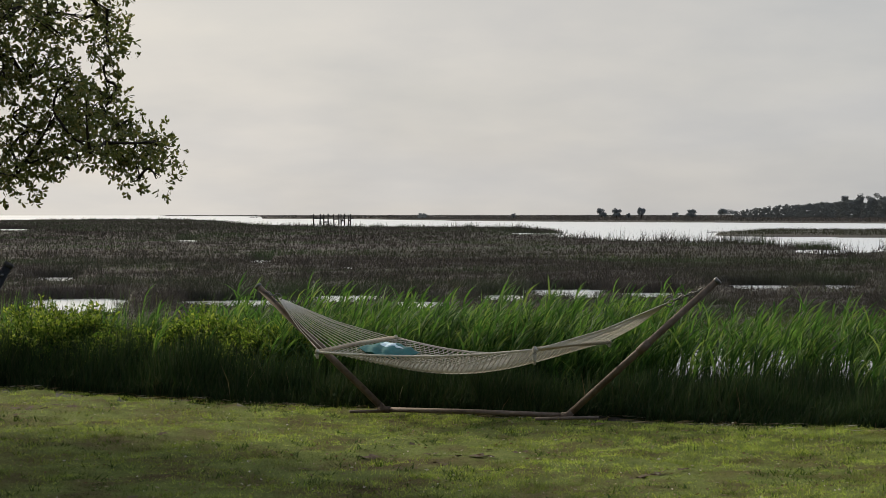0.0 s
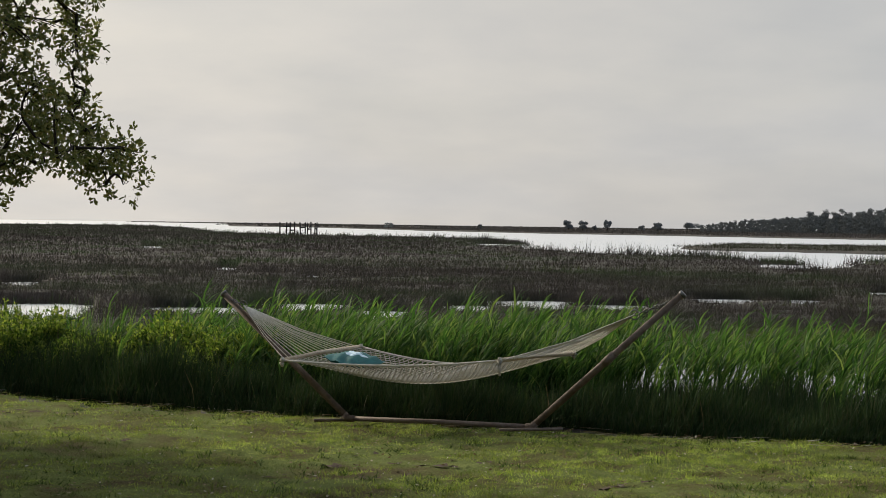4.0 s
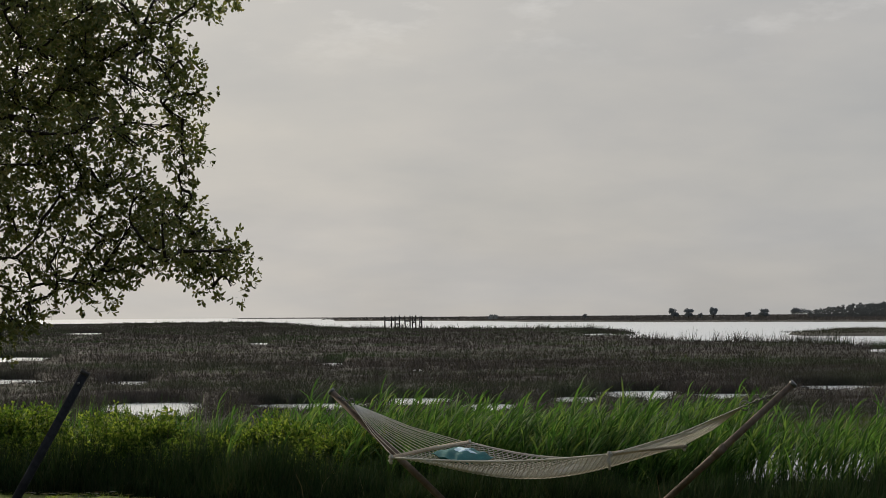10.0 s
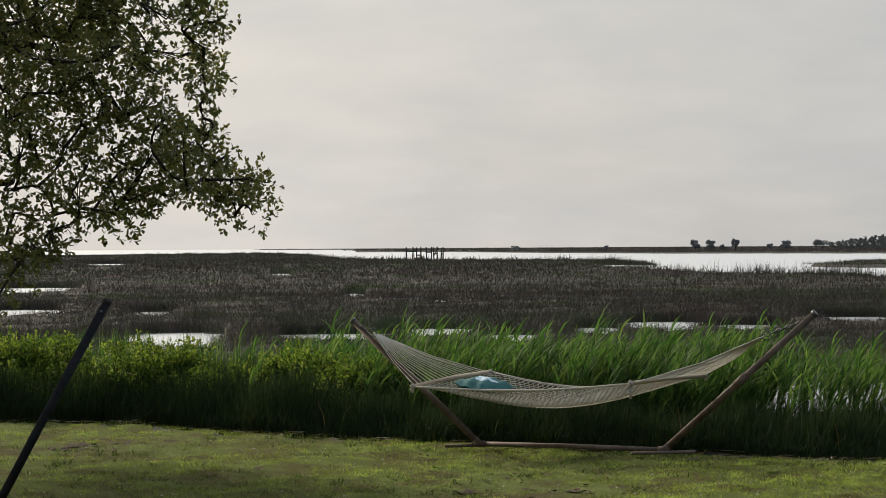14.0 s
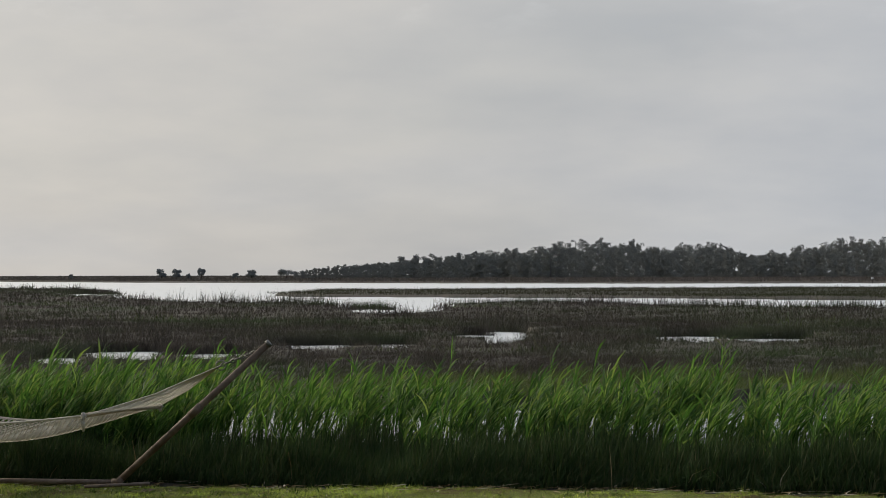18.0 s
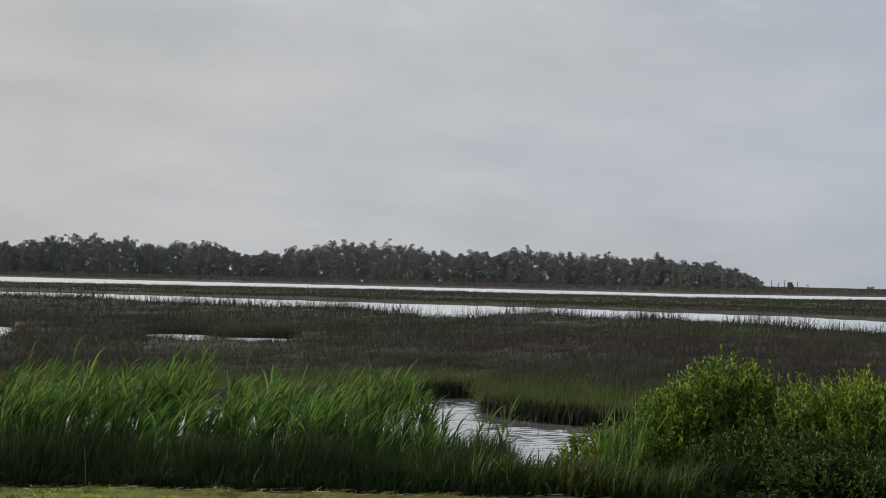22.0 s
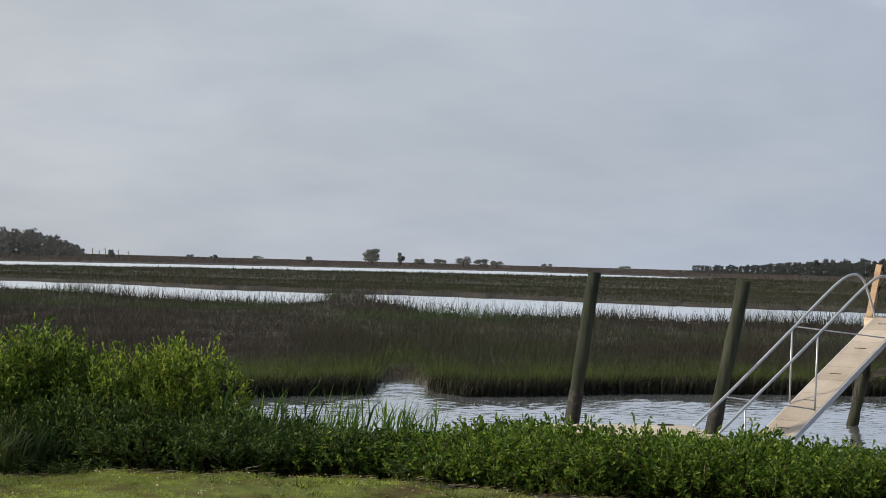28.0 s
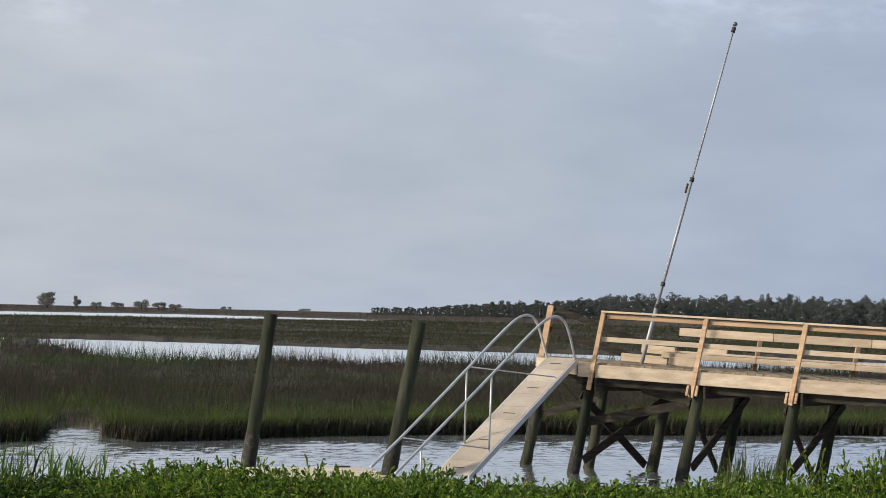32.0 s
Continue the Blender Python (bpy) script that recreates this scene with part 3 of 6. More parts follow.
# ---- ground, water ----
def build_ground():
    az = np.concatenate([np.arange(-180, -20, 4.0), np.arange(-20, 76, 0.22), np.arange(76, 180.1, 4.0)])
    r = np.concatenate([[0.05], np.arange(2, 10, 2.0), np.arange(10.5, 16.8, 0.08), np.arange(17, 24, 0.45)])
    far = [24.0]
    while far[-1] < 4600:
        far.append(far[-1] + (0.3 if 36 < far[-1] < 54 else (0.011 if far[-1] < 170 else 0.02) * far[-1]))
    r = np.concatenate([r, far])
    A, R = np.meshgrid(az, r, indexing="ij")
    Z = ground_z(A, R)
    K = land_kind(A, R)
    V = np.stack([R * np.sin(np.radians(A)), R * np.cos(np.radians(A)), Z], -1).reshape(-1, 3)
    na, nr = len(az), len(r)
    i = (np.arange(na - 1)[:, None] * nr + np.arange(nr - 1)[None]).ravel()
    Q = np.stack([i, i + 1, i + nr + 1, i + nr], -1)[:, ::-1]
    is_lawn = (K.ravel()[Q] == 0).all(1)
    for name, sel, m, label in (("lawn", is_lawn, M_LAWN, "mown lawn with bare patches beside the marsh"), ("ground", ~is_lawn, M_MUD, "dark marsh mud and creek bed to the horizon")):
        q = Q[sel]
        used, inv = np.unique(q, return_inverse=True)
        ob = new(name, np_mesh(name, V[used], inv.reshape(-1, 4), m, True))
        tagged(ob, label, "ground", kind="structure")


build_ground()


def build_water():
    bm = bmesh.new()
    bmesh.ops.create_circle(bm, cap_ends=True, segments=96, radius=4900)
    for v in bm.verts:
        v.co.z = WATER_Z
    me = bpy.data.meshes.new("water")
    bm.to_mesh(me)
    bm.free()
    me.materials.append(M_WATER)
    tagged(new("water", me), "grey rippled tidal creek and bay water", "water", kind="structure")


build_water()


def creek_ripples():
    """The near creek, with its small wind waves as real relief."""
    az = np.arange(-12.0, 73.0, 0.19)
    r = np.arange(16.5, 50.0, 0.085)
    A, R = np.meshgrid(az, r, indexing="ij")
    X, Y = R * np.sin(np.radians(A)), R * np.cos(np.radians(A))
    g = np.random.default_rng(31)
    Z = np.zeros_like(X)
    for _ in range(26):
        size = g.uniform(0.19, 0.48)
        a = radians(40) + g.normal() * 0.75
        k = 2 * math.pi / size
        Z += 0.0042 * size * np.sin(k * (X * math.cos(a) + Y * math.sin(a)) + g.uniform(0, 6.28)) * (1 + 0.5 * wob(X, Y, g.uniform(0.15, 0.5), g.uniform(0, 6)))
    V = np.stack([X, Y, WATER_Z + 0.03 + Z], -1).reshape(-1, 3)
    na, nr = len(az), len(r)
    i = (np.arange(na - 1)[:, None] * nr + np.arange(nr - 1)[None]).ravel()
    Q = np.stack([i, i + 1, i + nr + 1, i + nr], -1)[:, ::-1]
    # only where no land covers it
    mid = (V[Q[:, 0]] + V[Q[:, 2]]) / 2
    ma, mr = np.degrees(np.arctan2(mid[:, 0], mid[:, 1])), np.hypot(mid[:, 0], mid[:, 1])
    wet = (mr > table(LAWN_EDGE, ma) + 2.2) & (mr < table(MARSH_NEAR, ma) + 1.2)
    Q = Q[wet]
    used, inv = np.unique(Q, return_inverse=True)
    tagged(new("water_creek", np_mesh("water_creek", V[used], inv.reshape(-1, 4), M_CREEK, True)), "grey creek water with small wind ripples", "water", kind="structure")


creek_ripples()


def blocker_wall():
    """An added, unseen wall that closes the yard and blocks sky behind the eye."""
    bm = beam((-32, -7, 5.5), (32, -7, 5.5), 0.4, 11.2, 0.02)
    me = bpy.data.meshes.new("wall_house")
    bm.to_mesh(me)
    bm.free()
    me.materials.append(surface("dark blocker wall", [(0.07, 0.062, 0.052), (0.11, 0.10, 0.085)], 1.5, 0.9, 0.5, 14.0))
    tagged(new("wall_house", me), "unseen added wall behind the eye that blocks sky light", "wall", kind="structure")


blocker_wall()


# ---- marsh grass ----
def scatter_polar(az0, az1, r0, r1, n, kind):
    """Even points over a sector, kept where the land is of that kind."""
    az = rng.uniform(az0, az1, n)
    r = np.sqrt(rng.uniform(r0 * r0, r1 * r1, n))
    ok = land_kind(az, r) == kind
    az, r = az[ok], r[ok]
    return az, r, np.stack([r * np.sin(np.radians(az)), r * np.cos(np.radians(az)), ground_z(az, r)], -1)


def tufts(P, count, spread, h, w, wind=0.12):
    """count blades round each point, fanned out and leaning with the wind."""
    n = len(P)
    B = np.repeat(P, count, 0)
    off = rng.normal(size=(n * count, 2)) * np.repeat(spread, count)[:, None]
    B[:, :2] += off
    H = np.repeat(h * rng.uniform(0.5, 1.3, n), count) * rng.uniform(0.5, 1.15, n * count)
    W = np.repeat(w, count) * rng.uniform(0.6, 1.3, n * count)
    lean = np.zeros((n * count, 3))
    lean[:, :2] = (rng.normal(size=(n * count, 2)) * 0.6 + np.repeat(rng.normal(size=(n, 2)) * 0.18, count, 0)) * H[:, None]
    lean[:, 0] += wind * H
    return B, H, W, lean


def before_pool(az, r):
    """1 on the low wet margin in front of a pool, 0 elsewhere."""
    f = np.zeros(len(az))
    for pa, pw, pr, pd in POOLS:
        near = pr - pd
        f = np.maximum(f, ((np.abs(az - pa) < pw * 0.97) & (r > 0.66 * near) & (r < pr)).astype(float))
    return f


def marsh_grass(name, zones, mat, label, pick):
    s = Soup()
    for az0, az1, r0, r1, n, kind, count, spread, h, w in zones:
        az, r, P = scatter_polar(az0, az1, r0, r1, n, kind)
        x, y = P[:, 0], P[:, 1]
        keep = pick(az, r, x, y)
        P, r = P[keep], r[keep]
        if not len(P):
            continue
        P[:, 2] -= 0.05
        az = az[keep]
        open_water = before_pool(az, r)
        patch = 1 + 0.30 * wob(P[:, 0], P[:, 1], 0.35, 4.0) + 0.28 * wob(P[:, 0], P[:, 1], 1.1, 2.0) + 0.12 * wob(P[:, 0], P[:, 1], 0.09, 1.0)
        B, H, W, lean = tufts(P, count, np.full(len(P), spread), h * patch * (1 - 0.25 * open_water), np.full(len(P), w))
        s.add(*blades(B, H, W, lean, 1))
    ob = new(name, s.mesh(name, mat))
    return tagged(ob, label, "grass", kind="stuff")


def near_bank(az, r):
    return r - table(MARSH_NEAR, az)


def greenness(az, r, x, y):
    """Green cordgrass along the creek banks and in patches, brown rush elsewhere."""
    d = near_bank(az, r)
    band = np.where(az > 10, 6.0, 3.0) + 2.6 * wob(x, y, 0.35) + 1.2 * wob(x, y, 1.3, 2.0)
    return (d < band) | (wob(x, y, 0.11, 5.0) > 0.78) & (rng.uniform(size=len(az)) < 0.5)


marsh_grass("brown_marsh_grass", (
    (-17, 72, 37, 62, 46000, 2, 9, 0.16, 0.40, 0.014),
    (-17, 72, 62, 110, 46000, 2, 8, 0.34, 0.42, 0.026),
    (-17, 72, 110, 200, 30000, 2, 7, 0.6, 0.44, 0.055),
    (-18, 6, 200, 480, 24000, 2, 6, 1.2, 0.42, 0.15),
    (-18, -6, 480, 1000, 12000, 2, 6, 3.0, 0.42, 0.32),
), M_BROWN, "brown and olive needle rush covering the tidal marsh", lambda az, r, x, y: ~greenness(az, r, x, y))
marsh_grass("green_marsh_grass", (
    (-18, 74, 37, 62, 80000, 2, 9, 0.14, 0.40, 0.012),
    (-18, 74, 62, 200, 40000, 2, 6, 0.4, 0.44, 0.05),
), M_GREEN, "fresh green cordgrass along the creek bank", greenness)
marsh_grass("rush_clumps", (
    (-17, 72, 38, 75, 8000, 2, 12, 0.16, 0.50, 0.013),
    (44, 72, 43, 66, 5000, 2, 12, 0.18, 0.62, 0.013),
    (-17, 72, 75, 130, 8000, 2, 9, 0.3, 0.50, 0.026),
), M_RUSH, "dark taller rush clumps scattered over the marsh", lambda az, r, x, y: near_bank(az, r) > 2.0)
marsh_grass("bleached_stems", (
    (-17, 72, 38, 75, 6500, 2, 3, 0.2, 0.52, 0.009),
    (-17, 72, 75, 130, 5000, 2, 3, 0.3, 0.52, 0.016),
), M_STRAW, "bleached stems standing out of the rush", lambda az, r, x, y: near_bank(az, r) > 1.0)
marsh_grass("emergent_grass", (
    (-17, 25, 46, 100, 34000, -1, 5, 0.25, 0.74, 0.018),
    (-17, 25, 100, 165, 5000, -1, 5, 0.5, 0.62, 0.05),
), M_BROWN, "thin dark stems standing in the marsh pools", lambda az, r, x, y: (before_pool(az, r) > 0) & (r > 48) & (rng.uniform(size=len(az)) < 0.8))
marsh_grass("bank_edge_grass", (
    (26, 74, 36, 54, 110000, 2, 8, 0.10, 0.36, 0.012),
), M_GREEN, "dense cordgrass hanging over the muddy creek bank", lambda az, r, x, y: (near_bank(az, r) < 0.9) & ((az < 46.1) | (az > 48.1)))


def pool_fringe():
    """Grass that stands in the water along the far side of each pool."""
    s = Soup()
    for pa, pw, pr, pd in POOLS:
        n = int(min(2 * radians(pw) * pr * 70, 900))
        u = rng.uniform(-1.05, 1.05, n)
        az = pa + pw * u
        r = pr + 0.8 * pd * np.sqrt(np.clip(1.1 - u * u, 0.02, 1)) * rng.uniform(0.75, 1.15, n)
        P = np.stack([r * np.sin(np.radians(az)), r * np.cos(np.radians(az)), np.full(n, -1.25)], -1)
        B, H, W, lean = tufts(P, 8, np.full(n, 0.0028 * pr), np.full(n, 0.85), np.full(n, 0.00026 * pr))
        s.add(*blades(B, H, W, lean * 0.5, 1))
    tagged(new("pool_fringe", s.mesh("pool_fringe", M_BROWN)), "brown grass fringing the marsh pools", "grass", kind="stuff")


pool_fringe()


def hanging_bank():
    s = Soup()
    n = 62000
    az = rng.uniform(26, 74, n)
    az = az[(az < 46.5) | (az > 48.0)]
    n = len(az)
    r = table(MARSH_NEAR, az) * (1 + 0.004 * np.sin(az * 31)) - rng.uniform(-0.25, 0.42, n)
    P = np.stack([r * np.sin(np.radians(az)), r * np.cos(np.radians(az)), rng.uniform(-1.35, -1.0, n)], -1)
    lean = rng.normal(size=(n, 3)) * 0.10
    lean[:, 1] -= 0.08
    lean[:, 2] = 0
    s.add(*blades(P, rng.uniform(0.16, 0.42, n), rng.uniform(0.010, 0.022, n), lean, 2))
    tagged(new("bank_roots", s.mesh("bank_roots", M_ROOTS)), "dark hanging roots and wet grass on the bank", "grass", kind="stuff")


hanging_bank()


def inlet_grass():
    """Low grass and stems that stand in the little inlet of the bank."""
    s = Soup()
    n = 90
    az = rng.uniform(46.5, 47.8, n)
    r = table(MARSH_NEAR, az) - rng.uniform(-0.8, 1.0, n) ** 3 * 1.6 + 0.1
    P = np.stack([r * np.sin(np.radians(az)), r * np.cos(np.radians(az)), np.full(n, -1.28)], -1)
    B, H, W, lean = tufts(P, 9, np.full(n, 0.12), rng.uniform(0.35, 0.75, n), np.full(n, 0.014))
    s.add(*blades(B, H, W, lean * 0.6, 1))
    tagged(new("inlet_grass", s.mesh("inlet_grass", M_STRAW)), "loose pale stems standing in a small inlet", "grass", kind="stuff")


inlet_grass()


def edge_stems():
    """Taller loose stems along the far edge of the marsh, standing before the water."""
    s = Soup()
    n = 5200
    az = rng.uniform(-12, 72, n)
    r = table(MARSH_FAR, az) - rng.uniform(0, 1, n) ** 1.4 * 9
    x, y = r * np.sin(np.radians(az)), r * np.cos(np.radians(az))
    keep = (land_kind(az, r) == 2) & (wob(x, y, 0.25, 2.0) > -0.2)
    az, r, x, y = az[keep], r[keep], x[keep], y[keep]
    P = np.stack([x, y, ground_z(az, r)], -1)
    B, H, W, lean = tufts(P, 5, np.full(len(P), 0.5), np.full(len(P), 1.05) * (1 + 0.3 * wob(x, y, 0.2, 7.0)), 0.00032 * r)
    s.add(*blades(B, H, W, lean * 0.5, 1))
    tagged(new("edge_stems", s.mesh("edge_stems", M_BROWN)), "taller dark stems along the far edge of the marsh", "grass", kind="stuff")


edge_stems()
marsh_grass("island_grass", (
    (7, 72, 140, 230, 40000, 3, 7, 0.7, 0.40, 0.055),
    (7, 72, 225, 400, 30000, 3, 6, 1.2, 0.44, 0.11),
    (40, 74, 380, 720, 14000, 3, 6, 2.2, 0.55, 0.28),
), M_FARGRASS, "olive marsh grass on a low island between creeks", lambda az, r, x, y: az > -99)
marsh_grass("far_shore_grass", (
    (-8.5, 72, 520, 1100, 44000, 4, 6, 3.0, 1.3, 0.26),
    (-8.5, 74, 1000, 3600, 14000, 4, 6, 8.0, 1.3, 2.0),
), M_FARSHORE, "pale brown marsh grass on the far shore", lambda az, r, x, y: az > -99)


# ---- reeds along the lawn ----
def reed_bed():
    s, low = Soup(), Soup()
    n = 5200
    az = rng.uniform(-9.5, 30.2, n)
    f = rng.uniform(0, 1, n) ** 0.9
    r = table(LAWN_EDGE, az) + 0.9 + 3.0 * f
    x, y = r * np.sin(np.radians(az)), r * np.cos(np.radians(az))
    # grown in clumps with gaps; the bed thins out towards both ends and lies open beyond the hammock
    grown = wob(x, y, 1.9, 6.0) + 0.7 * wob(x, y, 4.3, 2.0)
    dense = np.where(az < 6, 0.95, 0.56) * np.where(np.abs(az - 8.6) < 1.3, 0.6, 1.0)
    keep = (rng.uniform(size=n) < np.clip((30.2 - az) / 1.6, 0, 1) * np.clip((az + 7.5) / 4, 0.08, 1) * dense) & (grown > np.where(az < 6, -0.9, -0.1))
    az, r, f, x, y, grown = az[keep], r[keep], f[keep], x[keep], y[keep], grown[keep]
    n = len(az)
    P = np.stack([x, y, ground_z(az, r)], -1)
    top = 0.50 - 0.10 * np.clip((az - 4) / 8, 0, 1) + 0.13 * rng.normal(size=n) + 0.20 * grown + 0.12 * f - 0.42 * np.clip((az - 25.5) / 4, 0, 1)
    H = np.maximum(np.minimum(top, 1.02) - P[:, 2], 0.45)
    lean = np.zeros((n, 3))
    lean[:, 0] = 0.13 * H + 0.07 * rng.normal(size=n)
    lean[:, 1] = 0.09 * rng.normal(size=n)
    s.add(*blades(P, H, np.full(n, 0.009), lean, 3, 2.0, 0.3))
    # narrow leaves up each cane, streaming with the wind and drooping at the tip
    for k in range(13):
        g0 = (np.minimum(0.27, P[:, 2] + H - 0.34) - P[:, 2]) / H
        g = g0 + (0.98 - g0) * (k + rng.uniform(size=n)) / 13
        B = P + lean * (g ** 2.0)[:, None]
        B[:, 2] = P[:, 2] + H * g
        L = rng.uniform(0.17, 0.38, n) * (1.15 - 0.35 * (k / 12))
        a = rng.normal(size=n) * 0.75 + np.where(rng.uniform(size=n) < 0.10, math.pi, 0)
        d = np.zeros((n, 3))
        d[:, 0], d[:, 1] = np.cos(a) * L * rng.uniform(0.35, 0.8, n), np.sin(a) * L * 0.6
        s.add(*blades(B, L * rng.uniform(0.65, 1.15, n), rng.uniform(0.010, 0.020, n), d, 3, 1.6, 0.1))
    # dense lower growth in front, its shade put into the dark colour
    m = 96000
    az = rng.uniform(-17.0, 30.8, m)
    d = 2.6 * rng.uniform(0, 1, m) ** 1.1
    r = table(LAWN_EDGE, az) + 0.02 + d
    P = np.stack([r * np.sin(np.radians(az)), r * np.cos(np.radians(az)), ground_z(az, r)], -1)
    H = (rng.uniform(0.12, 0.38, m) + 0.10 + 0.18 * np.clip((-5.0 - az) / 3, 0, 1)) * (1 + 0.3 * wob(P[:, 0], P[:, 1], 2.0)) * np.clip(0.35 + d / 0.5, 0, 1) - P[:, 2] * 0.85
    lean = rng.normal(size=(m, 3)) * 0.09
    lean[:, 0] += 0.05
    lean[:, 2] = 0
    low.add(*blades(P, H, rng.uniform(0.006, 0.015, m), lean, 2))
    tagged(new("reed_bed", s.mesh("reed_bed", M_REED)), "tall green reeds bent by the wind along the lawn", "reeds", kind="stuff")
    tagged(new("reed_undergrowth", low.mesh("reed_undergrowth", M_REED_SHADE)), "dense undergrowth at the foot of the reeds, coloured dark for shade", "reeds", kind="stuff")
    # bleached dead stalks at the lawn's edge
    st = Soup()
    m = 70
    az = rng.uniform(-10, 31, m)
    r = table(LAWN_EDGE, az) + rng.uniform(0.0, 0.7, m)
    P = np.stack([r * np.sin(np.radians(az)), r * np.cos(np.radians(az)), ground_z(az, r)], -1)
    lean = rng.normal(size=(m, 3)) * 0.12
    lean[:, 2] = 0
    st.add(*blades(P, rng.uniform(0.15, 0.5, m), rng.uniform(0.005, 0.010, m), lean, 2))
    tagged(new("dead_stalks", st.mesh("dead_stalks", M_LITTER)), "bleached dead stalks among the reeds", "reeds", kind="stuff")


reed_bed()


def loose_reeds(name, az0, az1, d0, d1, n, top0, top1, label, mat):
    """A thin stand of bank grass from d0 to d1 metres past the lawn's edge."""
    s = Soup()
    az = rng.uniform(az0, az1, n)
    r = table(LAWN_EDGE, az) + rng.uniform(d0, d1, n)
    P = np.stack([r * np.sin(np.radians(az)), r * np.cos(np.radians(az)), ground_z(az, r)], -1)
    H = np.maximum(rng.uniform(top0, top1, n) - P[:, 2], 0.2)
    lean = np.zeros((n, 3))
    lean[:, :2] = rng.normal(size=(n, 2)) * 0.12
    lean[:, 0] += 0.12 * H
    s.add(*blades(P, H, rng.uniform(0.012, 0.022, n), lean, 3, 1.9, 0.2))
    for k in range(3):
        g = rng.uniform(0.35, 0.8, n)
        B = P + lean * (g ** 1.9)[:, None]
        B[:, 2] = P[:, 2] + H * g
        d = rng.normal(size=(n, 3)) * 0.08
        d[:, 0] += 0.10
        d[:, 2] = 0
        s.add(*blades(B, rng.uniform(0.15, 0.35, n), rng.uniform(0.010, 0.018, n), d, 2))
    tagged(new(name, s.mesh(name, mat)), label, "reeds", kind="stuff")


loose_reeds("bank_grass", 29.6, 36.4, 0.1, 1.9, 1300, -0.35, 0.10, "mixed grass on the bank beside the shrubs", M_GREEN)
loose_reeds("shrub_undergrowth", 35.6, 45, 0.6, 3.4, 4200, 0.0, 0.26, "bank growth beneath the marsh shrubs, coloured dark for shade", M_REED_SHADE)
loose_reeds("pier_grass", 66.2, 67.7, 3.6, 6.0, 340, -0.1, 0.58, "tall grass clump on the bank before the pier", M_GREEN)
loose_reeds("shrub_side_reeds", 33.4, 34.6, 0.6, 1.8, 50, 0.30, 0.95, "tall loose reeds at the side of the marsh shrub", M_REED)
loose_reeds("bank_reeds", 42.0, 48.6, 1.0, 2.6, 170, 0.38, 0.68, "scattered reed tips above the low hedge", M_REED)
loose_reeds("shrub_reeds", -16.5, -6.5, 1.9, 4.2, 650, 0.50, 0.98, "reeds standing behind the yellow-green shrubs", M_REED)


